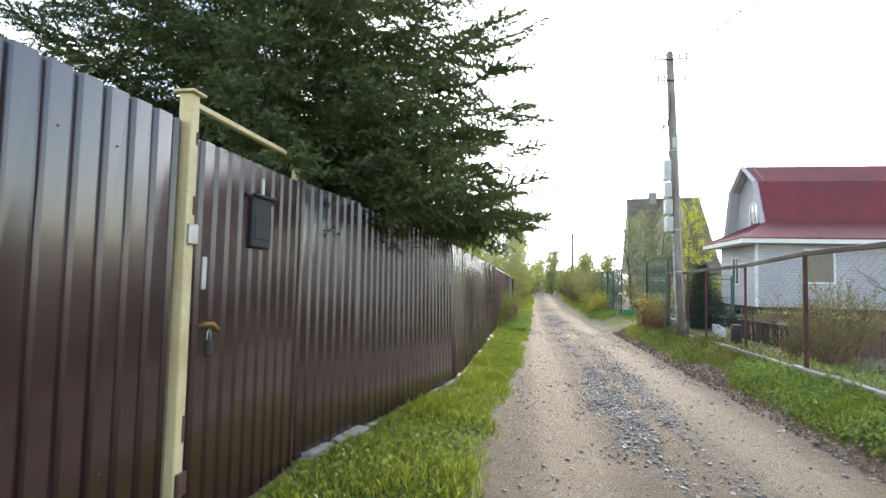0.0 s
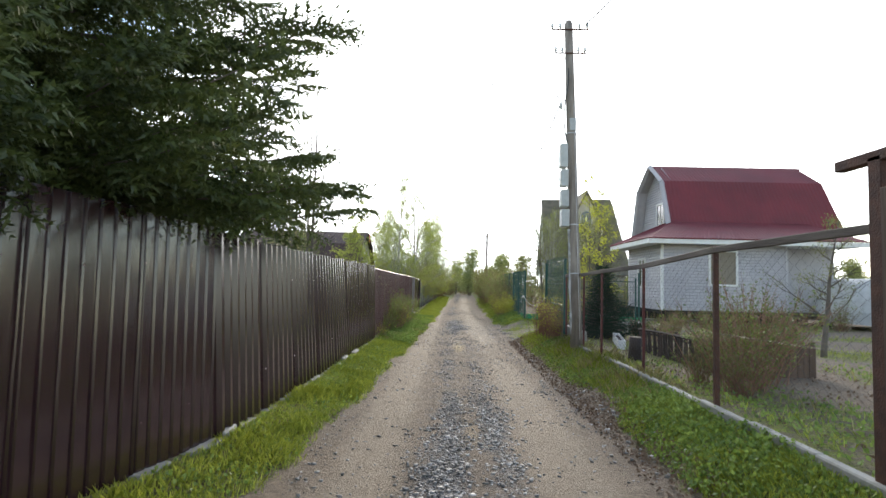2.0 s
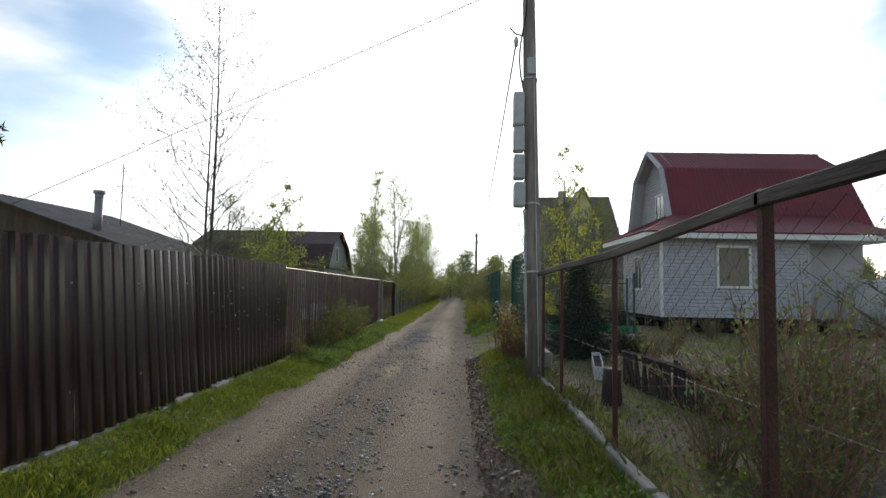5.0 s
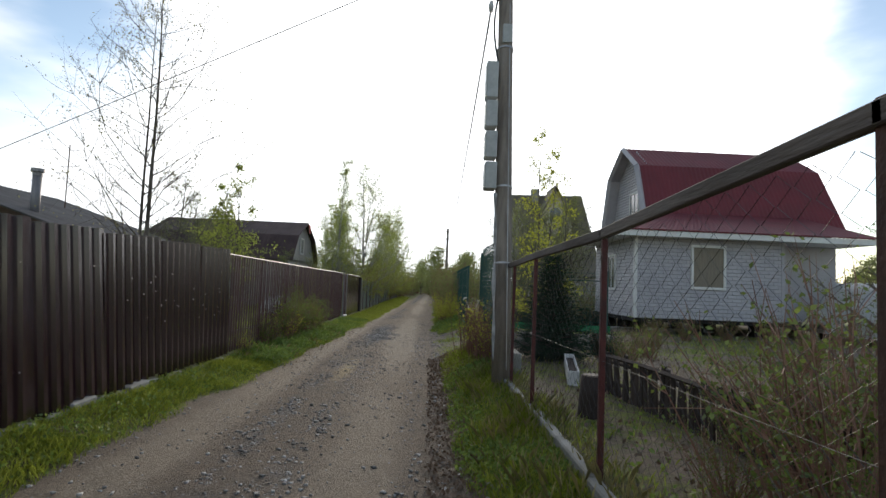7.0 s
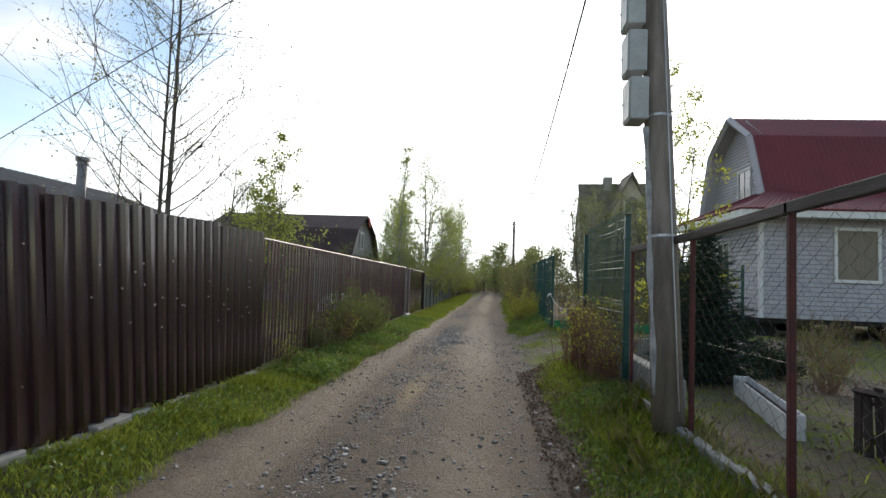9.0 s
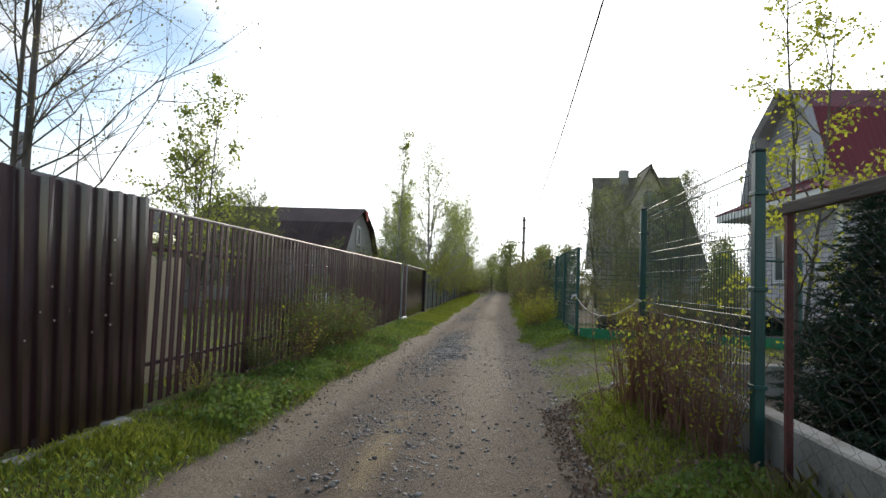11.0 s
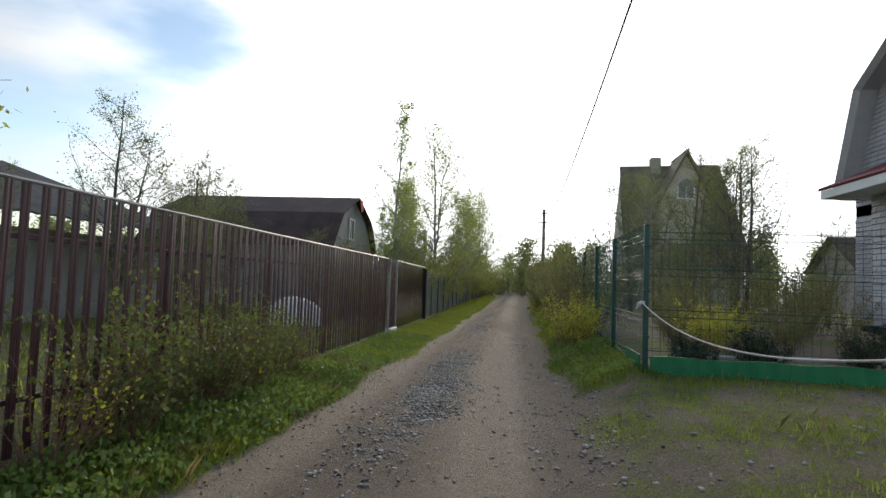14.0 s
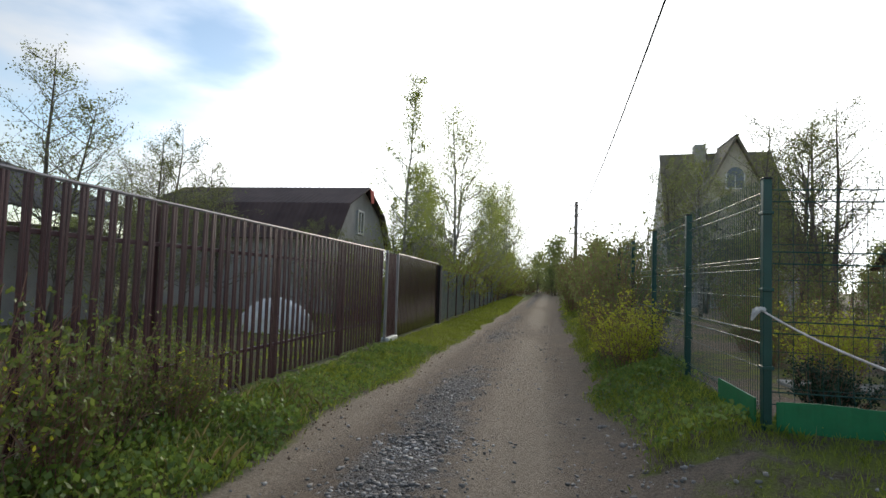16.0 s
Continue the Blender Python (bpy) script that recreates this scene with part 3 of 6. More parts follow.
hd = part("handle", Geo().tube([(-1.775, 2.75, 1.22), (-1.72, 2.75, 1.235), (-1.70, 2.77, 1.235), (-1.695, 2.81, 1.20)], [0.013, 0.014, 0.016, 0.018], 8), M_BRASS, gate, "worn brass lever handle", True)
pl = part("padlock", Geo().box((-1.735, 2.745, 1.06), (-1.70, 2.80, 1.15), 0.010), M_BLACK, gate)
part("shackle", Geo().tube([(-1.718, 2.757, 1.15), (-1.718, 2.757, 1.19), (-1.718, 2.773, 1.205), (-1.718, 2.789, 1.19), (-1.718, 2.789, 1.15)], 0.005, 6), M_BARE, pl, smooth=True)

# ---- picket fence, far gate and fences beyond ----
picket = thing("picket_fence", "dark brown steel picket fence with a light top cap", "fence")
zt = lambda y: float(np.interp(y, [18.7, 23, 33.7, 41], [1.96, 1.92, 1.86, 1.78]))
pk = Geo()
pk.add([(0, -0.038, 0), (0.018, -0.028, 0), (0.018, -0.010, 0), (0.010, 0, 0), (0.018, 0.010, 0), (0.018, 0.028, 0), (0, 0.038, 0),
        (0, -0.038, 1), (0.018, -0.028, 1), (0.018, -0.010, 1), (0.010, 0, 1), (0.018, 0.010, 1), (0.018, 0.028, 1), (0, 0.038, 1)],
       [(i, i + 1, i + 8, i + 7) for i in range(6)] + [(6, 0, 7, 13)])
pkd = pk.data("picket", M_PICKET)
rp = random.Random(8)
y = 18.80
while y < 33.6:
    x0, bot = -1.17 + rp.uniform(-0.006, 0.006), gz(-1.2, y) + 0.05
    ob = part("picket", pkd, None, picket)
    ob.matrix_local = pose(x0, y, bot, rp.uniform(-0.5, 0.5), 0, rp.uniform(-4, 4)) @ Matrix.Diagonal((1, 1, zt(y) - bot, 1))
    y += 0.158
for y0, y1 in ((18.72, 26.2), (26.2, 33.68)):
    for dz in (-0.23, -1.42):
        part("rail", Geo().box((-1.215, y0, -0.02), (-1.175, y1, 0.02), 0.003, pose(0, 0, (zt(y0) + zt(y1)) / 2 + dz, math.degrees(math.atan2(zt(y1) - zt(y0), y1 - y0)), 0, 0)), M_PICKET, picket)
    part("top_cap", Geo().tube([(-1.165, y0, zt(y0) + 0.004), (-1.165, y1, zt(y1) + 0.004)], 0.017, 6), M_CAP, picket, "light grey steel capping")
y = 18.74
while y < 33.8:
    part("post", Geo().box((-1.275, y - 0.03, gz(-1.2, y) - 0.1), (-1.216, y + 0.03, zt(y) - 0.02), 0.004), M_PICKET, picket)
    y += 2.49

gate2 = thing("picket_gate", "brown picket wicket gate hanging slightly askew", "gate")
for i in range(7):
    ob = part("picket", pkd, None, gate2)
    ob.matrix_local = pose(-1.13, 33.83 + i * 0.118, gz(-1.2, 34) + 0.06, 2.5, 0, 0) @ Matrix.Diagonal((1, 1, 1.98, 1))
for dz in (0.4, 1.6):
    part("rail", Geo().box((-1.17, 33.78, dz - 0.2), (-1.135, 34.62, dz - 0.16), 0.003), M_PICKET, gate2)
part("stile", Geo().box((-1.16, 33.72, gz(-1.2, 34)), (-1.10, 33.77, 1.88), 0.004, pose(0, 0, 0)), M_CAP, gate2)
part("stile", Geo().box((-1.16, 34.66, gz(-1.2, 34)), (-1.10, 34.71, 1.84), 0.004), M_CAP, gate2)
part("stop_block", Geo().box((-1.2, 33.72, gz(-1.2, 34) - 0.02), (-1.02, 34.5, gz(-1.2, 34) + 0.1), 0.01), M_WHITE, gate2)

fence_b = thing("sheet_fence", "dark brown profiled sheet fence beyond the picket gate", "fence")
run(fence_b, (-1.14, 34.75), (-1.22, 40.4), 1.84, 1.78, 0.05)
part("post", Geo().box((-1.3, 40.4, gz(-1.2, 40) - 0.1), (-1.12, 40.75, 1.74), 0.006), M_DARK, fence_b)
part("top_cap", Geo().tube([(-1.14, 34.75, 1.85), (-1.22, 40.4, 1.79)], 0.018, 6), M_CAP, fence_b)
M_BLUEGREEN = surf("blue_green_sheet", (0.085, 0.115, 0.105), (0.11, 0.14, 0.125), 1, 0.5, 0, 0.1, 30, 0.2)
fence_c = thing("green_sheet_fence", "faded grey-green sheet fence along the lane", "fence")
data = sheet(1.95, 1.0).data("fence_sheet", M_BLUEGREEN)
for i in range(11):
    fx = -1.32 - 0.015 * i + float(veer(41.2 + 2.0 * i))
    ob = part("fence_sheet", data, None, fence_c)
    ob.matrix_local = pose(fx, 41.2 + 2.0 * i, gz(-1.4, 42 + 2 * i) + 0.03, 0, 0, 0.4) @ Matrix.Diagonal((1, 1, 1.83, 1))
    part("post", Geo().box((fx - 0.04, 41.14 + 2 * i, -0.5), (fx + 0.02, 41.2 + 2 * i, 1.52), 0.005), M_PICKET, fence_c)
fence_d = thing("dark_board_fence", "low dark board fence far along the lane", "fence")
data = Geo().box((0, 0, 0), (0.03, 1.4, 1), 0.005).data("board_panel", M_DARK)
for i in range(14):
    part("board_panel", data, None, fence_d).matrix_local = pose(-1.45 - 0.02 * i + float(veer(64 + 1.5 * i)), 64 + 1.5 * i, gz(-1.4, 64), 0, 0, -1) @ Matrix.Diagonal((1, 1, 1.25, 1))

# ---- chain-link fence on a concrete kerb ----
RX = 4.05
POSTS = [6.62, 8.92, 11.2, 13.55, 15.02, 16.9]
rz = lambda y: float(np.interp(y, [6.0, 8.92, 11.12, 13.4, 15.1], [2.03, 2.02, 1.91, 1.885, 1.84]))
link = thing("chain_link_fence", "rusty chain-link fence with a weathered top rail", "fence")


def link_mesh(y0, y1, zb, zt0, zt1):
    """Zigzag wires between two posts."""
    g, step = Geo(), 0.085
    k = int((y1 - y0) / step)
    for i in range(k):
        ya = y0 + (i + 0.5) * step
        top = zt0 + (zt1 - zt0) * (ya - y0) / (y1 - y0)
        m, s = int((top - zb) / (step * 0.62)), 1 if i % 2 else -1
        pts = []
        for j in range(m + 1):
            s = -s
            sag = 0.012 * math.sin(ya * 3.1 + j * 0.22) + 0.008 * math.sin(j * 0.5 + ya * 7)
            pts.append((RX + sag + 0.004 * s, ya + s * step * 0.5, zb + j * step * 0.62))
        g.tube(pts, 0.0015, 3, False)
    return g


for i, (y0, y1) in enumerate(zip(POSTS[:-1], POSTS[1:])):
    part("wire_mesh", link_mesh(y0, y1, gz(RX, y0) - 0.02, rz(y0) - 0.03, rz(y1) - 0.03), M_GALV, link)
    a, b = Vector((RX - 0.005, y0 - 0.02, rz(y0))), Vector((RX - 0.005, y1 + 0.02, rz(y1)))
    el = math.degrees(math.atan2(b.z - a.z, b.y - a.y))
    part("top_rail", Geo().box((-0.022, 0, -0.035), (0.022, (b - a).length, 0.035), 0.006, pose(*a, el, 0, 0)), M_OLDWOOD, link, "weathered timber rail")
for y0 in POSTS[1:]:
    hw = 0.026 if y0 < 10 else 0.019
    part("post", Geo().box((RX - 0.012, y0 - hw, gz(RX, y0) - 0.2), (RX - 0.012 + 2 * hw, y0 + hw, rz(y0) + 0.045), 0.004), M_RUST if y0 < 10 else M_REDRUST, link, "rusty steel angle post")
part("tension_wire", Geo().tube([(RX, 6.7, 1.15), (RX, 15.0, 1.0)], 0.0015, 4), M_GALV, link)
kerb = thing("concrete_kerb", "low mossy concrete kerb under the chain-link fence", "kerb")
y = 5.2
rk = random.Random(3)
while y < 15.4:
    ob = part("kerb_stone", Geo().box((-0.045, 0, -0.15), (0.045, 0.98, 0.055), 0.012), M_CONC, kerb)
    ob.matrix_local = pose(RX - 0.02 + rk.uniform(-0.012, 0.012), y, gz(RX, y + 0.5) + rk.uniform(-0.01, 0.015), rk.uniform(-0.6, 0.6), rk.uniform(-3, 3), rk.uniform(-0.8, 0.8))
    y += 1.0
gg = thing("garden_gate", "brown timber plank garden gate with a steel lintel", "gate")
part("post", Geo().box((RX - 0.03, 6.50, 0.2), (RX + 0.06, 6.62, 2.52), 0.006), M_RUST, gg)
part("post", Geo().box((RX - 0.03, 5.16, 0.2), (RX + 0.06, 5.26, 2.5), 0.006), M_RUST, gg)
part("lintel", Geo().box((RX - 0.03, 5.0, 2.48), (RX + 0.05, 6.95, 2.56), 0.008), M_RUST, gg)
for i in range(11):
    part("plank", Geo().box((RX - 0.045, 5.27 + i * 0.112, 0.38), (RX - 0.018, 5.27 + i * 0.112 + 0.104, 2.28 + 0.01 * (i % 3)), 0.005), M_PLANK, gg)
for zz in (0.7, 1.9):
    part("ledge", Geo().box((RX - 0.016, 5.27, zz), (RX + 0.02, 6.49, zz + 0.09), 0.006), M_PLANK, gg)

# ---- utility pole ----
M_CONDUIT = surf("grimy_plastic", (0.48, 0.47, 0.46), (0.26, 0.25, 0.24), 7, 0.7, 0, 0.4, 40, 0.1)
pole = thing("utility_pole", "weathered wooden utility pole with meter boxes and insulators", "pole")
PB, PT = Vector((3.95, 15.22, gz(3.95, 15.2) - 0.1)), Vector((3.94, 16.4, 8.28))
def on_pole(z):
    return PB.lerp(PT, (z - PB.z) / (PT.z - PB.z))
part("shaft", Geo().tube([on_pole(z) for z in (0.2, 2, 4, 6, 8.2)], [0.135, 0.13, 0.122, 0.115, 0.105], 12), M_POLE, pole, smooth=True)
part("pole_cap", Geo().tube([on_pole(8.2), on_pole(8.28)], [0.105, 0.07], 12), M_POLE, pole)
for z in (1.86, 3.0, 5.25):
    part("wire_band", Geo().tube([on_pole(z - 0.012), on_pole(z + 0.012)], 0.133, 12), M_BARE, pole)
part("conduit", Geo().tube([on_pole(z) + Vector((-0.118 - 0.006 * math.sin(z * 5), -0.05, 0)) for z in np.arange(0.5, 2.95, 0.1)], [0.026 + 0.009 * math.sin(z * 9) for z in np.arange(0.5, 2.95, 0.1)], 8), M_CONDUIT, pole, "torn pale plastic conduit", True)
for i, zb in enumerate((2.96, 3.44, 3.93, 4.40)):
    p = on_pole(zb) + Vector((-0.125, 0, 0))
    h = 0.56 if i == 3 else 0.40
    bx = part("meter_box", Geo().box((p.x - 0.17, p.y - 0.15, zb), (p.x, p.y + 0.13, zb + h), 0.010), M_BOX, pole, "grey enamelled meter box")
    part("door", Geo().box((p.x - 0.180, p.y - 0.135, zb + 0.02), (p.x - 0.171, p.y + 0.115, zb + h - 0.02), 0.003), M_BOX, bx)
    part("lock", Geo().tube([(p.x - 0.19, p.y + 0.09, zb + h * 0.5), (p.x - 0.178, p.y + 0.09, zb + h * 0.5)], 0.010, 8), M_BLACK, bx)
p = on_pole(5.45)
part("junction_box", Geo().box((p.x - 0.06, p.y - 0.17, 5.32), (p.x + 0.09, p.y - 0.115, 5.62), 0.008), M_BOX, pole)
for z, w in ((8.0, 0.46), (7.35, 0.38)):
    p = on_pole(z)
    arm = part("crossarm", Geo().tube([(p.x - w, p.y - 0.12, z), (p.x + w, p.y - 0.12, z)], 0.02, 6), M_RUST, pole)
    for s in (-1, -0.55, 0.55, 1):
        part("insulator", Geo().tube([(p.x + s * w * 0.95, p.y - 0.12, z + 0.02), (p.x + s * w * 0.95, p.y - 0.12, z + 0.07), (p.x + s * w * 0.95, p.y - 0.12, z + 0.11), (p.x + s * w * 0.95, p.y - 0.12, z + 0.15)], [0.015, 0.04, 0.03, 0.035], 8), M_WHITE, arm, smooth=True)
p = on_pole(6.1)
hook = part("bracket", Geo().tube([p, p + Vector((-0.25, -0.05, 0.03)), p + Vector((-0.36, -0.07, 0.14))], 0.014, 6), M_RUST, pole)
part("insulator", Geo().tube([p + Vector((-0.24, -0.05, -0.02)), p + Vector((-0.24, -0.05, -0.10)), p + Vector((-0.24, -0.05, -0.2))], [0.02, 0.045, 0.03], 8), M_FILM, hook, smooth=True)
part("dangling_cable", Geo().tube([on_pole(z) + Vector((-0.12 - 0.07 * math.sin((z - 5) * 2.6), -0.10, 0)) for z in np.arange(5.0, 7.1, 0.15)], 0.016, 5), M_BLACK, pole, smooth=True)
part("earth_wire", Geo().tube([on_pole(z) + Vector((0.05, -0.135, 0)) for z in (0.4, 2, 4, 6)], 0.006, 4), M_BARE, pole)


def cable(name, a, b, sag, r, label):
    a, b = Vector(a), Vector(b)
    pts = [a.lerp(b, f) - Vector((0, 0, sag * 4 * f * (1 - f))) for f in np.linspace(0, 1, 25)]
    return tagged(part(name, Geo().tube(pts, r, 5), M_BLACK, None, smooth=True), label, "cable")


POLE2 = (4.55, 60.3)
pole2 = thing("utility_pole", "distant wooden utility pole beside the lane", "pole")
part("shaft", Geo().tube([(*POLE2, -0.4), (*POLE2, 6.9)], [0.14, 0.11], 8), M_POLE, pole2, smooth=True)
for z in (6.6, 5.9, 4.7):
    part("crossarm", Geo().tube([(POLE2[0] - 0.5, 60.2, z), (POLE2[0] + 0.3, 60.2, z)], 0.035, 5), M_RUST, pole2)
cable("overhead_cable", on_pole(6.1) + Vector((-0.22, 0, 0)), (POLE2[0], 60.2, 5.9), 1.0, 0.017, "black twisted overhead cable along the lane")
cable("overhead_cable", on_pole(8.0) + Vector((0.4, -0.1, 0.14)), (9.2, -6.0, 8.5), 0.25, 0.018, "thin black overhead wire behind the lane")
cable("service_cable", on_pole(7.3), (-17.9, 26.33, 2.6), 0.05, 0.010, "thin service cable to the grey-roofed house")

# ---- green welded-mesh fence, driveway opening, rope ----
mesh_f = thing("welded_mesh_fence", "dark green welded wire mesh fence panels", "fence")


def mesh_bay(a, b, z0, z1, parent, step=0.055):
    """A welded panel between two posts, with V folds in its vertical wires."""
    a, b = Vector((*a, 0)), Vector((*b, 0))
    d = (b - a).normalized()
    nrm = Vector((d.y, -d.x, 0))
    g, hw = Geo(), Geo()
    L = (b - a).length
    folds = [z0 + (z1 - z0) * f for f in (0.06, 0.36, 0.66, 0.93)]
    zs = []
    for f in folds:
        zs += [(f - 0.05, 0), (f, 0.03), (f + 0.05, 0)]
    zs = [(z0, 0)] + zs + [(z1 + 0.03, 0)]
    for i in range(int(L / step)):
        p = a + d * (i + 0.5) * step
        g.tube([(p.x + nrm.x * o, p.y + nrm.y * o, z) for z, o in zs], 0.003, 3, False)
    for f in folds:
        for dz, o in ((-0.05, 0), (0.05, 0)):
            hw.tube([(a.x + nrm.x * (o + 0.004), a.y + nrm.y * (o + 0.004), f + dz), (b.x + nrm.x * (o + 0.004), b.y + nrm.y * (o + 0.004), f + dz)], 0.0055, 4, False)
    for z in np.arange(z0 + 0.2, z1, 0.3):
        hw.tube([(a.x, a.y, z), (b.x, b.y, z)], 0.0026, 4, False)
    part("wire_panel", g, M_GREENST, parent)["kind"] = "stuff"
    part("bar_set", hw, M_GREENST, parent)["kind"] = "stuff"


def mesh_post(x, y, top, parent):
    p = part("post", Geo().box((x - 0.035, y - 0.035, gz(x, y) - 0.2), (x + 0.035, y + 0.035, top), 0.006), M_GREENST, parent)
    part("post_cap", Geo().box((x - 0.038, y - 0.038, top), (x + 0.038, y + 0.038, top + 0.02), 0.006), M_BLACK, p)
    for dz in (0.3, 0.95, 1.6):
        part("clamp", Geo().box((x - 0.045, y - 0.05, top - dz), (x + 0.045, y + 0.05, top - dz + 0.03), 0.004), M_GREENST, p)


mesh_post(4.12, 17.42, 2.30, mesh_f)
mesh_post(4.12, 20.36, 2.28, mesh_f)
mesh_bay((4.13, 17.46), (4.13, 20.32), 0.42, 2.36, mesh_f)
mesh_g = thing("welded_mesh_fence", "dark green welded mesh fence past the driveway", "fence")
GP = [(4.26, 26.62), (4.27, 29.2), (4.28, 31.5), (4.30, 33.9), (4.32, 36.3), (4.34, 38.7), (4.36, 41.1)]
for q in GP:
    mesh_post(*q, 2.2, mesh_g)
for q, w in zip(GP[:-1], GP[1:]):
    mesh_bay(q, w, 0.1, 2.2, mesh_g, 0.055 if q[1] < 30 else 0.11)
mesh_k = thing("welded_mesh_fence", "dark green welded mesh fence across the garden", "fence")
KP = [(4.30, 26.62), (6.7, 26.55), (9.1, 26.5)]
for q in KP[2:]:
    mesh_post(*q, 2.2, mesh_k)
for q, w in zip(KP[:-1], KP[1:]):
    mesh_bay(q, w, 0.25, 2.2, mesh_k, 0.11)
edging = thing("plastic_edging", "bright green plastic edging strip along the fence base", "edging")
vs, fs = [], []
for i in range(90):
    f = i / 89
    x, yy = 4.32 + 4.9 * f, 26.60 - 0.1 * f - 0.035
    o = 0.008 * math.sin(i * 1.4)
    zb = gz(x, yy)
    vs += [(x, yy + o, zb - 0.03), (x, yy + o, zb + 0.24 + 0.01 * math.sin(i * 0.3)), (x, yy + o + 0.012, zb + 0.24 + 0.01 * math.sin(i * 0.3)), (x, yy + o + 0.012, zb - 0.03)]
    if i:
        k = 4 * i
        fs += [(k - 4, k, k + 1, k - 3), (k - 3, k + 1, k + 2, k - 2), (k - 2, k + 2, k + 3, k - 1)]
part("strip", Geo().add(vs, fs), M_GREENPL, edging)
part("strip", Geo().box((4.20, 26.7, gz(4.2, 27)), (4.215, 27.7, gz(4.2, 27) + 0.24), 0.003), M_GREENPL, edging)
rope = thing("rope_barrier", "white rope tied across the driveway between two posts", "rope")
ra, rb2 = Vector((4.20, 26.58, 1.10)), Vector((4.08, 20.36, 1.18))
part("rope", Geo().tube([ra.lerp(rb2, f) - Vector((0, 0, 0.31 * 4 * f * (1 - f))) for f in np.linspace(0, 1, 30)], 0.008, 6), M_ROPE, rope, smooth=True)
for q in (ra, rb2):
    part("knot", Geo().box((q.x - 0.035, q.y - 0.04, q.z - 0.02), (q.x + 0.035, q.y + 0.04, q.z + 0.02), 0.012), M_ROPE, rope)
part("tail", Geo().tube([ra, ra + Vector((-0.06, -0.06, -0.02)), ra + Vector((-0.10, -0.09, -0.09))], [0.02, 0.03, 0.008], 6), M_ROPE, rope)

# ---- houses ----


def roof_sheet(a, b, c, d, name, material, parent, waves=0, depth=0.03, thick=0.05):
    """A roof slope with corners a, b (ridge) and d, c (eave); ribs run down the slope."""
    a, b, c, d = (Vector(q) for q in (a, b, c, d))
    nrm = (b - a).cross(d - a).normalized()
    if nrm.z < 0:
        nrm = -nrm
    k = max(1, waves * 2)
    vs, fs = [], []
    for side in (0, 1):
        for i in range(k + 1):
            f = i / k
            o = nrm * ((depth if i % 2 else 0) if waves else 0) - nrm * thick * side
            vs += [a.lerp(b, f) + o, d.lerp(c, f) + o]
    n = 2 * (k + 1)
    for i in range(k):
        p = 2 * i
        fs += [(p, p + 2, p + 3, p + 1), (n + p + 1, n + p + 3, n + p + 2, n + p), (p + 1, p + 3, n + p + 3, n + p + 1), (p, n + p, n + p + 2, p + 2)]
    fs += [(0, 1, n + 1, n), (2 * k + 1, 2 * k, n + 2 * k, n + 2 * k + 1)]
    return part(name, Geo().add([tuple(q) for q in vs], fs), material, parent)


def window(parent, centre, w, h, axis, sign, curtain=True, bars=1):
    """A window set in a wall; axis: the direction in which the wall faces."""
    win = new("window")
    win.parent = parent
    cx, cy, cz = centre
    rot = {"y": 0, "x": -90}[axis] + (0 if sign < 0 else 180)
    win.matrix_local = pose(cx, cy, cz, 0, 0, rot)
    for lo, hi in (((-w / 2 - 0.09, -0.05, h / 2), (w / 2 + 0.09, 0.02, h / 2 + 0.09)), ((-w / 2 - 0.09, -0.05, -h / 2 - 0.09), (w / 2 + 0.09, 0.02, -h / 2)),
                   ((-w / 2 - 0.09, -0.05, -h / 2), (-w / 2, 0.02, h / 2)), ((w / 2, -0.05, -h / 2), (w / 2 + 0.09, 0.02, h / 2))):
        part("frame", Geo().box(lo, hi, 0.006), M_WHITE, win)
    for i in range(bars):
        x = -w / 2 + w * (i + 1) / (bars + 1)
        part("mullion", Geo().box((x - 0.025, -0.03, -h / 2), (x + 0.025, 0.02, h / 2), 0.004), M_WHITE, win)
    part("pane", Geo().box((-w / 2, -0.012, -h / 2), (w / 2, -0.006, h / 2)), M_CURTAIN if curtain else M_GLASS, win)
    return win


house = thing("country_house", "white-sided country house with a dark red gambrel roof", "house")
HX0, HX1, HY0, HY1, HZ0, HZ1 = 10.3, 18.6, 27.15, 37.2, 0.62, 3.55
part("wall_core", Geo().box((HX0 + 0.03, HY0 + 0.03, HZ0), (15.75, 31.8, HZ1)), M_SIDING, house)
part("wall_core", Geo().box((15.75, HY0 + 1.2, HZ0), (HX1, 31.0, HZ1)), M_SIDING, house)
part("wall_core", Geo().box((12.45, 31.0, HZ0), (19.8, 36.1, 4.3)), M_SIDING, house)


def board(w, h, shift=0.0):
    """A lap siding board, thicker at its foot, with block joints cut along it."""
    g, n = Geo(), max(1, round(w / 0.33))
    s = w / n
    cuts = [0.0] + [(i + shift) * s for i in range(0 if shift else 1, n)] + [w]
    for a, b in zip(cuts[:-1], cuts[1:]):
        g.add([(a + 0.012, -0.040, 0.016), (b - 0.012, -0.040, 0.016), (b - 0.012, -0.014, h - 0.01), (a + 0.012, -0.014, h - 0.01), (a + 0.004, -0.008, 0), (b - 0.004, -0.008, 0), (b - 0.004, -0.008, h), (a + 0.004, -0.008, h)],
              [(0, 1, 2, 3), (4, 5, 1, 0), (5, 6, 2, 1), (6, 7, 3, 2), (7, 4, 0, 3)])
    g.box((0, -0.010, 0), (w, 0.0, h))
    return g


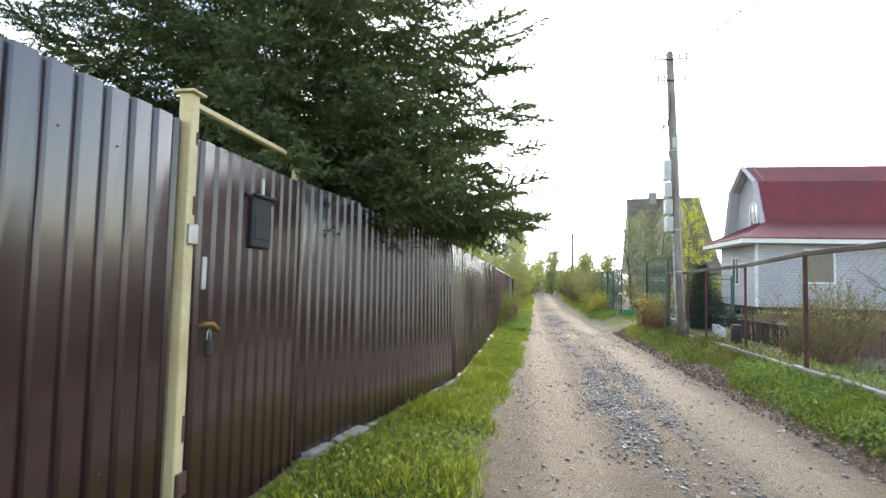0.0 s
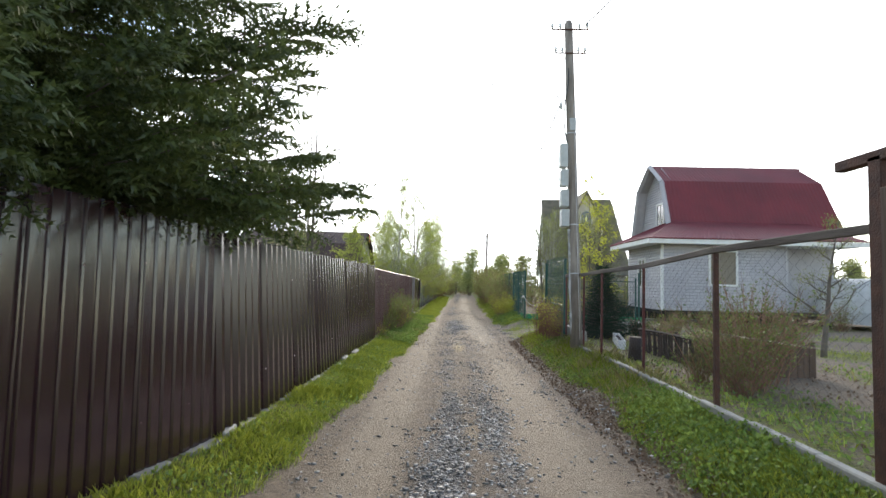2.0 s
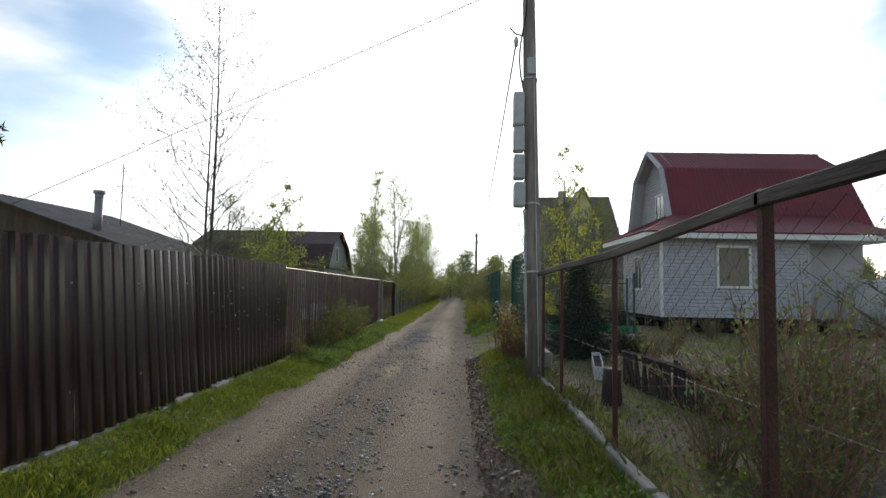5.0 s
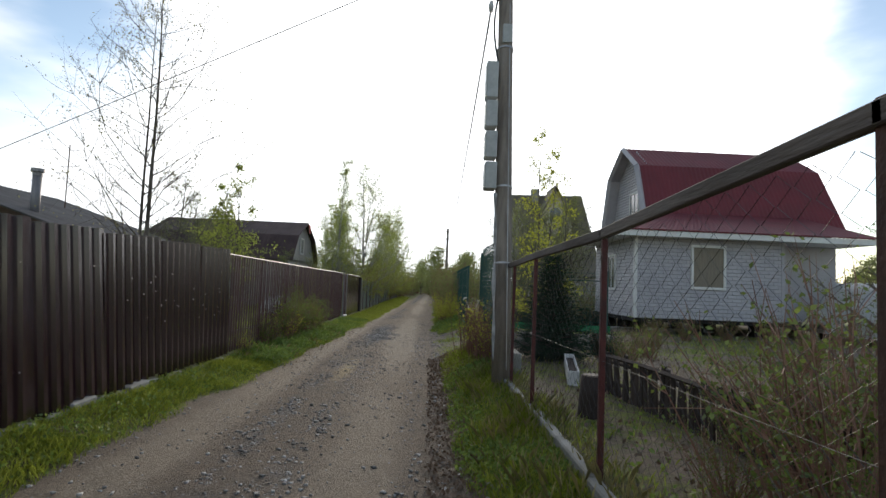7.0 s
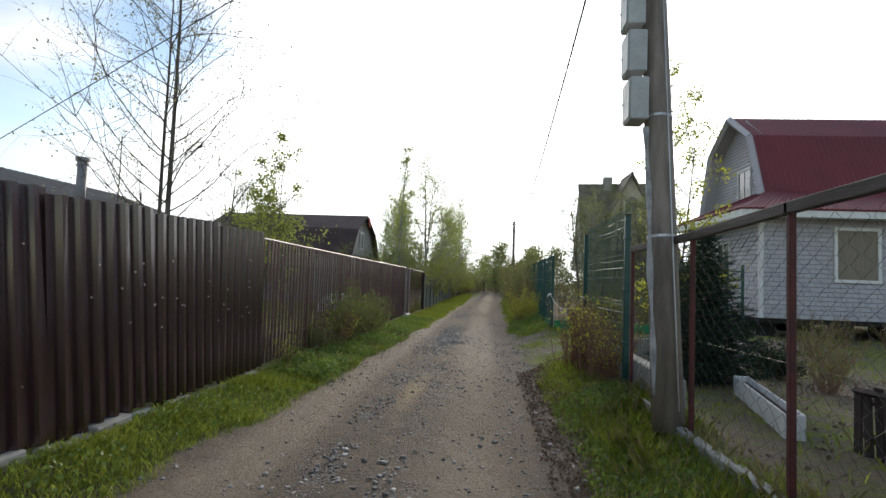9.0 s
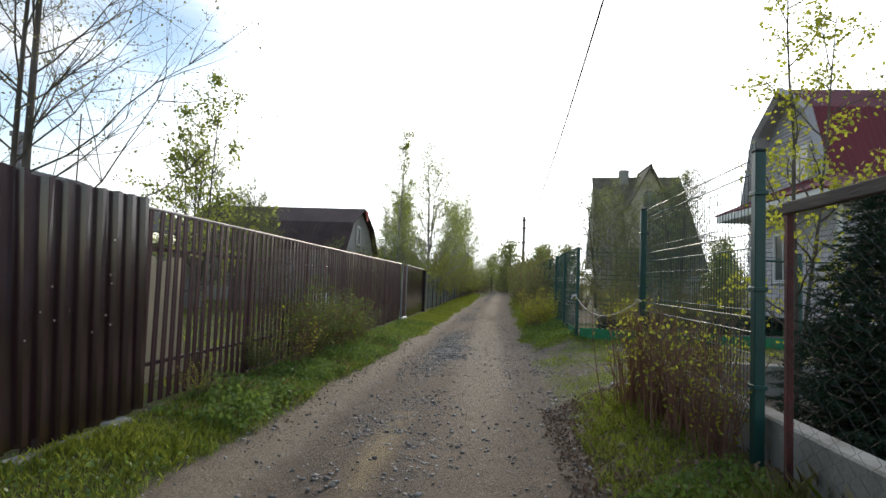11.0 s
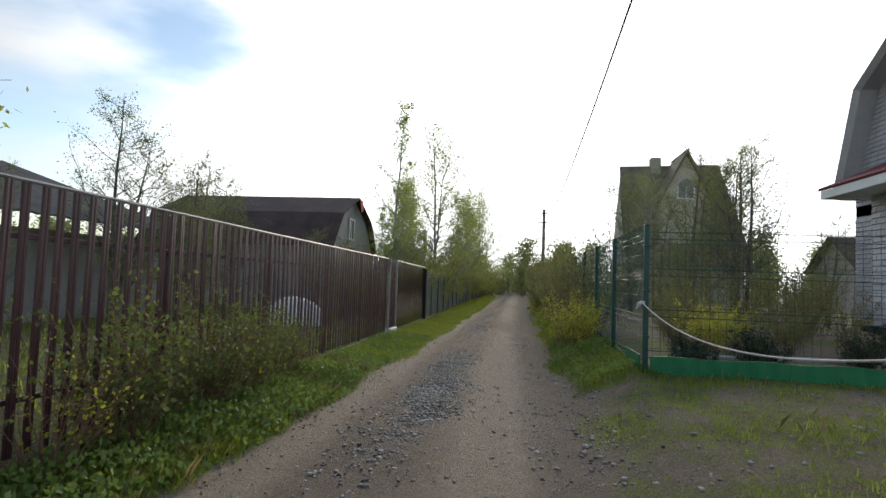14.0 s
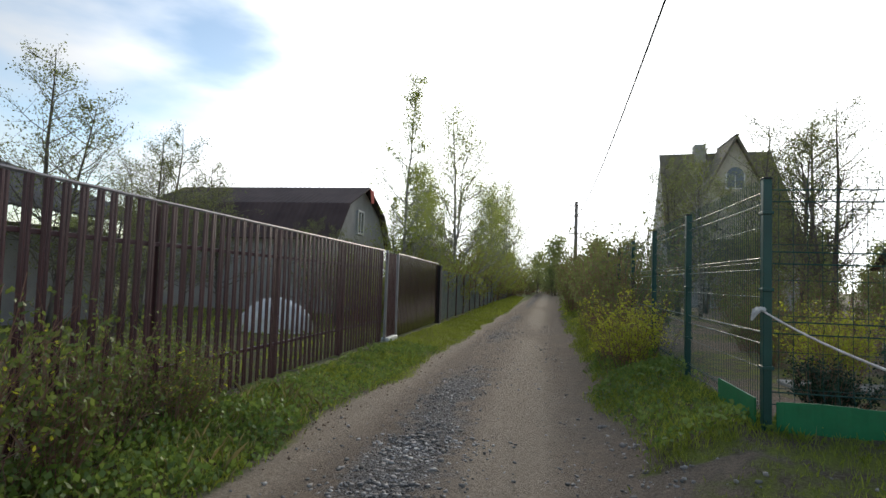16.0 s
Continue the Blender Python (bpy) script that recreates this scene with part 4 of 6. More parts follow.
BH = 0.133
k = int((HZ1 - HZ0) / BH)
side_c, front_b, side_b = ([board(w, BH, q).data("siding_board", M_SIDING) for q in (0.0, 0.5)] for w in (3.7, 5.4, 4.6))
for i in range(k):
    part("siding_board", front_b[i % 2], None, house).matrix_local = pose(HX0 + 0.03, HY0 + 0.03, HZ0 + i * BH)
    part("siding_board", side_b[i % 2], None, house).matrix_local = pose(HX0 + 0.03, HY0 + 4.63, HZ0 + i * BH, 0, 0, -90)
    part("siding_board", side_c[i % 2], None, house).matrix_local = pose(12.45, 36.1, HZ0 + i * BH, 0, 0, -90)
for x in (HX0, 15.7):
    part("corner_trim", Geo().box((x - 0.02, HY0 - 0.02, HZ0), (x + 0.09, HY0 + 0.10, HZ1), 0.006), M_WHITE if x == HX0 else M_SIDING, house)
window(house, (12.98, HY0 - 0.01, 2.52), 1.1, 1.42, "y", -1, True, 0)
window(house, (HX0 - 0.01, 29.6, 2.3), 0.85, 1.25, "x", -1, False, 1)
# veranda roof over the front and the projecting side
part("fascia", Geo().box((9.55, HY0 - 0.62, 3.52), (HX1 + 0.3, HY0 - 0.58, 3.72), 0.005), M_WHITE, house)
part("fascia", Geo().box((9.51, HY0 - 0.62, 3.52), (9.55, 32.25, 3.72), 0.005), M_WHITE, house)
part("soffit", Geo().box((9.55, HY0 - 0.58, 3.54), (HX1 + 0.3, 30.5, 3.58)), M_WHITE, house)
part("soffit", Geo().box((9.55, 30.5, 3.54), (12.2, 32.2, 3.58)), M_WHITE, house)
part("fascia", Geo().box((9.51, 32.25, 3.52), (12.2, 32.29, 3.72), 0.005), M_WHITE, house)
roof_sheet((12.3, 30.75, 5.0), (18.9, 30.75, 5.0), (18.9, HY0 - 0.66, 3.76), (9.5, HY0 - 0.66, 3.76), "roof_slope", M_REDROOF, house, 60, 0.02)
roof_sheet((12.3, 30.75, 5.0), (12.3, 32.35, 5.0), (9.48, 32.35, 3.76), (9.48, HY0 - 0.66, 3.76), "roof_slope", M_REDROOF, house, 40, 0.02)
# gambrel storey: ridge along x
RY, RZ2 = 33.25, 8.35
FK, BK, KZ = 31.5, 35.1, 7.2
EYF, EYB, EZ = 30.3, 36.2, 4.2
GX0, GX1 = 12.0, 20.2
roof_sheet((GX0, RY, RZ2), (GX1 - 0.2, RY, RZ2), (GX1, FK, KZ), (GX0, FK, KZ), "roof_slope", M_REDROOF, house, 44, 0.02)
roof_sheet((GX0, FK, KZ), (GX1, FK, KZ), (GX1 + 0.5, EYF, EZ), (GX0, EYF, EZ), "roof_slope", M_REDROOF, house, 44, 0.02)
roof_sheet((GX0, RY, RZ2), (GX1, RY, RZ2), (GX1, BK, KZ), (GX0, BK, KZ), "roof_slope", M_REDROOF, house, 20, 0.02)
roof_sheet((GX0, BK, KZ), (GX1, BK, KZ), (GX1, EYB, EZ), (GX0, EYB, EZ), "roof_slope", M_REDROOF, house, 20, 0.02)
gw = Geo()
for x in (GX0 + 0.45, GX1 - 0.3):
    gw.add([(x, EYF + 0.1, 3.6), (x, EYB - 0.1, 3.6), (x, EYB - 0.1, EZ), (x, BK - 0.05, KZ - 0.05), (x, RY, RZ2 - 0.06), (x, FK + 0.05, KZ - 0.05), (x, EYF + 0.1, EZ)], [(0, 1, 2, 3, 4, 5, 6)])
part("gable_wall", gw, M_SIDING, house)
z = 3.9
while z < RZ2 - 0.3:
    ya = np.interp(z, [EZ, KZ, RZ2], [EYF + 0.12, FK + 0.10, RY - 0.05])
    w = 2 * (RY - ya)
    part("siding_board", board(w, BH), M_SIDING, house).matrix_local = pose(GX0 + 0.45, RY + w / 2, z, 0, 0, -90)
    z += BH
for (ya, za), (yb, zb) in (((EYF, EZ), (FK, KZ)), ((FK, KZ), (RY, RZ2)), ((RY, RZ2), (BK, KZ)), ((BK, KZ), (EYB, EZ))):
    part("barge_board", Geo().tube([(GX0 - 0.04, ya, za - 0.05), (GX0 - 0.04, yb, zb - 0.05)], 0.14, 4), M_SIDING, house)
    part("soffit", Geo().add([(xx, yy + (0.11 if yy < RY else -0.11 if yy > RY else 0), zz - 0.1) for xx, yy, zz in ((GX0 - 0.02, ya, za), (GX0 + 0.45, ya, za), (GX0 + 0.45, yb, zb), (GX0 - 0.02, yb, zb))], [(0, 1, 2, 3)]), M_SIDING, house)
window(house, (GX0 + 0.42, 32.9, 5.5), 0.95, 1.25, "x", -1, False, 1)
part("lamp_box", Geo().box((GX0 + 0.15, 31.5, 5.85), (GX0 + 0.42, 31.75, 6.2), 0.01), M_BLACK, house)
# piers and beam in near-black: the underfloor shade is in their colour
for yy in (HY0 + 0.9, 29.8, 31.5):
    for xx in (10.9, 13.0, 15.3, 18.0):
        part("pier", Geo().box((xx - 0.2, yy - 0.2, -0.2), (xx + 0.2, yy + 0.2, HZ0 - 0.13), 0.01), M_DARK, house)
part("floor_beam", Geo().box((HX0 + 0.05, HY0 + 0.1, HZ0 - 0.14), (HX1, 32.3, HZ0)), M_DARK, house)
part("meter_pipe", Geo().tube([(GX0 + 0.38, 31.6, 4.2), (GX0 + 0.38, 31.75, 5.9)], 0.03, 6), M_BLACK, house)

# steep-roofed house with dormer
h2 = thing("steep_roof_house", "old house with a steep mossy roof and a pale dormer", "house")
part("wall", Geo().box((12.4, 62.2, -0.3), (19.6, 70.0, 3.2)), M_GREYWALL, h2)
roof_sheet((11.1, 66.2, 11.5), (19.1, 66.2, 11.7), (20.2, 61.6, 2.8), (10.9, 61.6, 2.8), "roof_slope", M_OLDROOF, h2, 0, 0, 0.12)
roof_sheet((19.1, 66.2, 11.7), (19.1, 66.6, 11.7), (20.2, 70.4, 2.8), (20.2, 61.6, 2.8), "roof_slope", M_OLDROOF, h2, 0, 0, 0.12)
part("gable_wall", Geo().add([(11.2, 61.9, 2.8), (11.2, 70.3, 2.8), (11.2, 66.2, 11.3)], [(0, 1, 2)]), M_GREYWALL, h2)
DX = 15.45
dorm = Geo().add([(DX - 1.8, 62.6, 2.8), (DX + 1.8, 62.6, 2.8), (DX + 1.8, 62.6, 8.3), (DX, 62.6, 11.7), (DX - 1.8, 62.6, 8.3), (DX - 1.8, 66, 2.8), (DX + 1.8, 66, 2.8), (DX + 1.8, 66, 8.3), (DX, 66, 11.7), (DX - 1.8, 66, 8.3)],
                 [(0, 1, 2, 3, 4), (4, 3, 8, 9), (3, 2, 7, 8), (0, 4, 9, 5), (1, 6, 7, 2)])
part("dormer", dorm, M_PLASTER, h2, "pale plastered dormer gable")
for s in (-1, 1):
    roof_sheet((DX, 62.2, 12.05), (DX, 66.4, 12.05), (DX + s * 2.1, 66.4, 8.0), (DX + s * 2.1, 62.2, 8.0), "roof_slope", M_OLDROOF, h2, 0, 0, 0.15)
dw = window(h2, (DX, 62.58, 8.75), 1.1, 0.9, "y", -1, False, 1)
part("arch_pane", Geo().add([(0.55 * math.cos(math.pi * i / 10), yy, 0.45 + 0.55 * math.sin(math.pi * i / 10)) for yy in (-0.012, -0.055) for i in range(11)], [tuple(range(11))[::-1], tuple(range(11, 22))] + [(i, i + 1, i + 12, i + 11) for i in range(10)]), M_GLASS, dw)
part("chimney", Geo().box((13.6, 65.8, 10.8), (14.4, 66.6, 12.2), 0.03), M_CONC, h2)

# brown gambrel house behind the picket fence
h3 = thing("brown_roof_house", "low house with a brown gambrel roof and pale gable", "house")
X0, X1, YR = -15.5, -5.7, 46.2
prof = [(42.2, 2.7), (43.6, 4.35), (YR, 5.45), (48.8, 4.35), (50.2, 2.7)]
for (ya, za), (yb, zb) in zip(prof[:-1], prof[1:]):
    hi, lo = ((yb, zb), (ya, za)) if zb > za else ((ya, za), (yb, zb))
    roof_sheet((X0, *hi), (X1, *hi), (X1, *lo), (X0, *lo), "roof_slope", M_BROWNROOF, h3, 40, 0.02)
part("wall", Geo().box((X0 + 0.3, 42.6, -0.3), (X1 - 0.35, 49.8, 2.75)), M_GREYWALL, h3)
part("gable_wall", Geo().add([(X1 - 0.35, y, z - 0.06) for y, z in prof], [(0, 1, 2, 3, 4)]), M_GREYWALL, h3)
window(h3, (X1 - 0.33, 45.9, 3.75), 0.7, 0.95, "x", 1, False, 1)
part("red_flag", Geo().add([(X1 + 0.05, YR - 0.2, 5.3), (X1 + 0.05, YR + 0.3, 5.35), (X1 + 0.06, YR + 0.35, 4.75), (X1 + 0.06, YR, 4.7), (X1 + 0.08, YR - 0.2, 5.3), (X1 + 0.08, YR + 0.3, 5.35), (X1 + 0.09, YR + 0.35, 4.75), (X1 + 0.09, YR, 4.7)], [(0, 1, 2, 3), (7, 6, 5, 4)]), M_RED, h3)
annex = thing("garden_shed", "small grey shed with a brown roof behind the house", "shed")
part("wall", Geo().box((-4.9, 50.5, -0.3), (-3.6, 54, 2.7)), M_GREYWALL, annex)
roof_sheet((-4.25, 50.2, 3.6), (-4.25, 54.2, 3.6), (-3.2, 54.2, 2.6), (-3.2, 50.2, 2.6), "roof_slope", M_BROWNROOF, annex)
roof_sheet((-4.25, 50.2, 3.6), (-4.25, 54.2, 3.6), (-5.3, 54.2, 2.6), (-5.3, 50.2, 2.6), "roof_slope", M_BROWNROOF, annex)
part("gable_wall", Geo().add([(-4.95, 50.5, 2.6), (-3.55, 50.5, 2.6), (-4.25, 50.5, 3.5)], [(0, 1, 2)]), M_GREYWALL, annex)

# grey-roofed house with a stove pipe
h4 = thing("grey_roof_house", "low house with a grey sheet roof and steel stove pipe", "house")
part("wall", Geo().box((-21.5, 27.6, -0.3), (-10.2, 36, 2.3)), M_GREYWALL, h4)
roof_sheet((-16.6, 27.0, 5.15), (-16.6, 36.5, 5.15), (-8.7, 36.5, 2.55), (-8.7, 27.0, 2.55), "roof_slope", M_GREYROOF, h4, 30, 0.03)
roof_sheet((-16.6, 27.0, 5.15), (-16.6, 36.5, 5.15), (-24.5, 36.5, 2.55), (-24.5, 27.0, 2.55), "roof_slope", M_GREYROOF, h4, 30, 0.03)
part("gable_wall", Geo().add([(-23.5, 27.6, 2.3), (-10.0, 27.6, 2.3), (-10.0, 27.6, 2.9), (-16.6, 27.6, 5.05), (-23.5, 27.6, 2.9)], [(0, 1, 2, 3, 4)]), M_PLANK, h4)
pipe = part("stove_pipe", Geo().tube([(-12.0, 28.4, 3.3), (-12.0, 28.4, 5.0)], 0.16, 12), M_CAP, h4, smooth=True)
part("pipe_cowl", Geo().tube([(-12.0, 28.4, 4.98), (-12.0, 28.4, 5.12), (-12.0, 28.4, 5.14), (-12.0, 28.4, 5.26)], [0.17, 0.17, 0.23, 0.23], 12), M_CAP, pipe)
ant = thing("aerial_mast", "thin television aerial mast behind the fence", "aerial")
part("mast", Geo().tube([(-14.2, 33.4, 0), (-14.2, 33.4, 7.35)], 0.025, 6), M_RUST, ant)
part("crossbar", Geo().tube([(-15.6, 33.4, 7.1), (-13.4, 33.4, 7.1)], 0.010, 4), M_RUST, ant)
part("crossbar", Geo().tube([(-14.6, 33.4, 6.3), (-13.8, 33.4, 6.35)], 0.012, 4), M_RUST, ant)
# far house on the right and greenhouse
h5 = thing("far_cottage", "distant grey cottage with a reddish roof among trees", "house")
part("wall", Geo().box((26.5, 60, -0.3), (33, 66, 3.0)), M_GREYWALL, h5)
roof_sheet((25.8, 63, 5.6), (33.6, 63, 5.6), (33.6, 59.4, 2.9), (25.8, 59.4, 2.9), "roof_slope", M_BROWNROOF, h5)
roof_sheet((25.8, 63, 5.6), (33.6, 63, 5.6), (33.6, 66.6, 2.9), (25.8, 66.6, 2.9), "roof_slope", M_BROWNROOF, h5)
part("gable_wall", Geo().add([(26.4, 60, 3), (26.4, 66, 3), (26.4, 63, 5.5)], [(0, 1, 2)]), M_GREYWALL, h5)
window(h5, (28.5, 59.98, 1.8), 0.9, 1.1, "y", -1, False, 1)
gh = thing("greenhouse", "pale arched polythene greenhouse in the garden", "greenhouse")
vs, fs = [], []
for i in range(13):
    w = math.pi * i / 12
    vs += [(19.0 - 1.6 * math.cos(w), 24.0, 0.3 + 1.9 * math.sin(w)), (19.0 - 1.6 * math.cos(w), 30.0, 0.3 + 1.9 * math.sin(w))]
    if i:
        fs.append((2 * i - 2, 2 * i, 2 * i + 1, 2 * i - 1))
fs += [tuple(range(0, 26, 2)), tuple(range(1, 26, 2))]
part("cover", Geo().add(vs, fs), M_FILM, gh, smooth=False)
for yy in (24.0, 26.0, 28.0):
    part("hoop", Geo().tube([(19.0 - 1.62 * math.cos(math.pi * i / 12), yy, 0.3 + 1.92 * math.sin(math.pi * i / 12)) for i in range(13)], 0.02, 5), M_CAP, gh)

# ---- trees and shrubs ----


def wander(start, direction, length, steps, bend, r, lift=0.0):
    """Points of a crooked branch."""
    pts, d = [np.array(start, float)], unit(np.array(direction, float))
    for _ in range(steps):
        d = unit(d + r.normal(0, bend, 3) + np.array([0, 0, lift]))
        pts.append(pts[-1] + d * length / steps)
    return pts


def tree(name, at, height, label, bark, leafm, seed, radius=0.09, limbs=14, reach=0.42, first=0.3, subs=5, twigs=3, per=6, size=0.06, lean=(0, 0), stems=1, rise=0.75, cat="tree", spread=0.05, fine=True, bend=0.035, limb=0.42):
    """A trunk with limbs, side branches and twigs, and leaves along the twigs."""
    r = np.random.default_rng(seed)
    t = thing(name, label, cat, at=at)
    cr, leafp = Geo(), []
    for s in range(stems):
        off = np.array([0, 0, -0.15]) + (r.normal(0, 0.12, 3) * [1, 1, 0] if s else 0)
        h = height * (1 - 0.12 * s)
        tp = wander(off, (lean[0] + r.normal(0, 0.04) * s, lean[1] + r.normal(0, 0.04) * s, 1), h + 0.15, 9, bend, r, 0.05)
        tr = [radius * (1 - 0.93 * i / 9) * (0.8 if s else 1) for i in range(10)]
        part("trunk", Geo().tube(tp, tr, 8), bark, t, smooth=True)
        for i in range(limbs):
            f = first + (0.97 - first) * (i + r.uniform(0, 0.8)) / limbs
            k = min(int(f * 9), 8)
            p = tp[k] + (tp[k + 1] - tp[k]) * (f * 9 - k)
            az = i * 2.4 + r.uniform(-0.5, 0.5)
            ln = height * reach * (1.05 - f) ** 0.7 * r.uniform(0.6, 1.1)
            bp = wander(p, (math.cos(az), math.sin(az), rise * r.uniform(0.5, 1.2)), ln, 6, 0.13, r, 0.06)
            br = max(0.004, radius * limb * (1 - f * 0.7))
            cr.tube(bp, [br * (1 - 0.9 * j / 6) + 0.0015 for j in range(7)], 5, False)
            for _ in range(subs):
                j = r.integers(1, 6)
                d = unit(bp[j + 1] - bp[j]) + r.normal(0, 0.55, 3)
                sp = wander(bp[j], d, ln * r.uniform(0.25, 0.5), 3, 0.16, r, 0.05)
                if fine or r.uniform() < 0.3:
                    cr.tube(sp, [br * 0.4 + 0.001, br * 0.3 + 0.001, br * 0.2 + 0.001, 0.001], 3, False)
                for _ in range(twigs):
                    q = sp[r.integers(1, 4)]
                    tw = wander(q, unit(sp[-1] - sp[0]) + r.normal(0, 0.6, 3), ln * r.uniform(0.08, 0.2), 2, 0.15, r)
                    if fine:
                        cr.tube(tw, [0.002, 0.0015, 0.0008], 3, False)
                    if per:
                        w = r.uniform(0, 1, (per, 1))
                        leafp.append(tw[0] + (tw[2] - tw[0]) * w)
    part("branchwork", cr, bark, t)["kind"] = "stuff"
    if leafp:
        quads("crown", leaves(np.concatenate(leafp), size, spread, 0.4, 0.62, r), leafm, t)["kind"] = "stuff"
    return t


def shrub(name, at, height, width, label, leafm, seed, stems=40, per=14, size=0.035, stem=M_STEM, upright=0.6, cat="shrub", low=0.2, thick=0.005):
    """Many stems from one base, each with side twigs and leaves."""
    r = np.random.default_rng(seed)
    t = thing(name, label, cat, at=at)
    g, lp = Geo(), []
    for i in range(stems):
        az, rad = r.uniform(0, 2 * math.pi), abs(r.normal(0, 0.16)) * width
        b = (math.cos(az) * rad, math.sin(az) * rad, -0.05)
        out = (1 - upright) * r.uniform(0.3, 1.3)
        a2 = az + r.normal(0, 0.6)
        h = height * r.uniform(0.5, 1.05)
        pts = wander(b, (math.cos(a2) * out, math.sin(a2) * out, 1), h, 6, 0.09, r, 0.02)
        g.tube(pts, [thick * (1 - 0.8 * j / 6) + 0.0008 for j in range(7)], 3, False)
        for _ in range(4):
            j = r.integers(2, 6)
            tw = wander(pts[j], unit(pts[j + 1] - pts[j]) + r.normal(0, 0.6, 3), h * r.uniform(0.12, 0.32), 2, 0.12, r)
            g.tube(tw, [thick * 0.45, thick * 0.3, 0.0006], 3, False)
            w = r.uniform(0, 1, (per // 4 + 1, 1))
            lp.append(tw[0] + (tw[2] - tw[0]) * w)
        w = r.uniform(low, 1, per // 2)
        k = np.minimum((w * 6).astype(int), 5)
        P = np.array(pts)
        lp.append(P[k] + (P[k + 1] - P[k]) * (w * 6 - k)[:, None])
    part("stem_tuft", g, stem, t)["kind"] = "stuff"
    quads("foliage", leaves(np.concatenate(lp), size, size * 0.5, 0.0, 0.6, r), leafm, t)["kind"] = "stuff"
    return t


def again(ob, x, y, s=1.0, turn=0.0, lift=0.0):
    ob["group"] = ob.name.split(".")[0] + " group"
    x += float(veer(y))
    return copy_thing(ob, pose(x, y, gz(x, y) + lift, 0, 0, turn) @ Matrix.Diagonal((s, s, s, 1)))


def needle_spray(r, length=0.42, twigs=7, gap=0.016, nl=0.04, wide=0.006):
    """Triangles of one spruce spray along +x: an axis, side twigs, needles all round."""
    axes = [(np.zeros(3), np.array([length, 0, -0.02]))]
    for i in range(twigs):
        f = 0.12 + 0.8 * i / twigs
        s = 1 if i % 2 else -1
        ln = length * (0.62 - 0.4 * f) * r.uniform(0.8, 1.2)
        p = np.array([length * f, 0, -0.02 * f])
        axes.append((p, p + ln * unit(np.array([0.75, s * 0.75, r.uniform(-0.35, 0.05)]))))
    tri = []
    for a, b in axes:
        d = unit(b - a)
        L = np.linalg.norm(b - a)
        k = int(L / gap)
        for j in range(k):
            p = a + d * L * (j + 0.5) / k
            for _ in range(2):
                o = r.normal(0, 1, 3)
                o = unit(o - d * o.dot(d))
                tip = p + unit(o + d * 0.8) * nl * r.uniform(0.8, 1.2)
                w = unit(np.cross(o, d)) * wide
                tri.append([p - w, p + w, tip])
        w = unit(np.cross(d, [0.1, 0.2, 1])) * 0.006
        tri.append([a - w, a + w, b])
    return np.array(tri)


def conifer(name, at, height, low, reach, label, leafm, seed, whorls=26, per_whorl=6, sprays=16, spray_len=0.42, droop=0.25, cat="tree", kinds=3, gap=0.0165, trunk=0.16, twigs=7, power=0.85, nl=0.055, wide=0.0125, rise=1.1, even=0.72):
    r = np.random.default_rng(seed)
    t = thing(name, label, cat, at=at)
    part("trunk", Geo().tube([(0, 0, -0.2), (0.03, 0, height * 0.5), (0, 0.02, height)], [trunk, trunk * 0.6, 0.01], 10), M_BARK, t, smooth=True)
    kinds_t = [needle_spray(r, spray_len, twigs, gap, nl, wide) for _ in range(kinds)]
    br, out = Geo(), []
    for wi in range(whorls):
        f = wi / (whorls - 1)
        z = low + (height - low) * (f ** rise) * 0.985
        for b in range(per_whorl):
            az = b * 2 * math.pi / per_whorl + wi * 1.1 + r.uniform(-0.35, 0.35)
            ln = reach * ((1 - f) ** power) * r.uniform(even, 1.06) + 0.12
            d = np.array([math.cos(az), math.sin(az), -droop * (1 - f) + 0.30 * f])
            pts = [np.array([0, 0, z])]
            for s in range(7):
                d2 = unit(d + np.array([0, 0, 0.075 * s]) + r.normal(0, 0.06, 3))
                pts.append(pts[-1] + d2 * ln / 7)
            br.tube(pts, [0.022 * (1 - 0.85 * s / 7) * (0.3 + 0.7 * (1 - f)) + 0.002 for s in range(8)], 4, False)
            P = np.array(pts)
            n = max(4, int(sprays * (0.35 + 0.65 * (1 - f)) * (0.14 if z > 7.2 else 1)))
            for k in range(n):
                u = 0.16 + 0.86 * ((k + r.uniform(0, 1)) / n)
                u = min(u, 0.999)
                i = int(u * 7)
                p = P[i] + (P[i + 1] - P[i]) * (u * 7 - i)
                along = unit(P[i + 1] - P[i])
                side = unit(np.cross(along, [0, 0, 1])) * (1 if k % 2 else -1)
                mixv = 0.25 + 0.75 * u if u < 0.93 else 3.0
                x = unit(along * mixv + side * r.uniform(0.5, 1.1) + np.array([0, 0, r.uniform(-1.0, 0.12)]))
                yv = unit(np.cross([0, 0, 1], x) + r.normal(0, 0.25, 3))
                yv = unit(yv - x * yv.dot(x))
                zv = np.cross(x, yv)
                sc = r.uniform(0.7, 1.15) * (0.65 + 0.35 * (1 - f))
                out.append(kinds_t[r.integers(kinds)] @ (np.stack([x, yv, zv]) * sc) + p)
    part("branchwork", br, M_BARK, t)["kind"] = "stuff"
    quads("needle_mass", np.concatenate(out), leafm, t)["kind"] = "stuff"
    return t


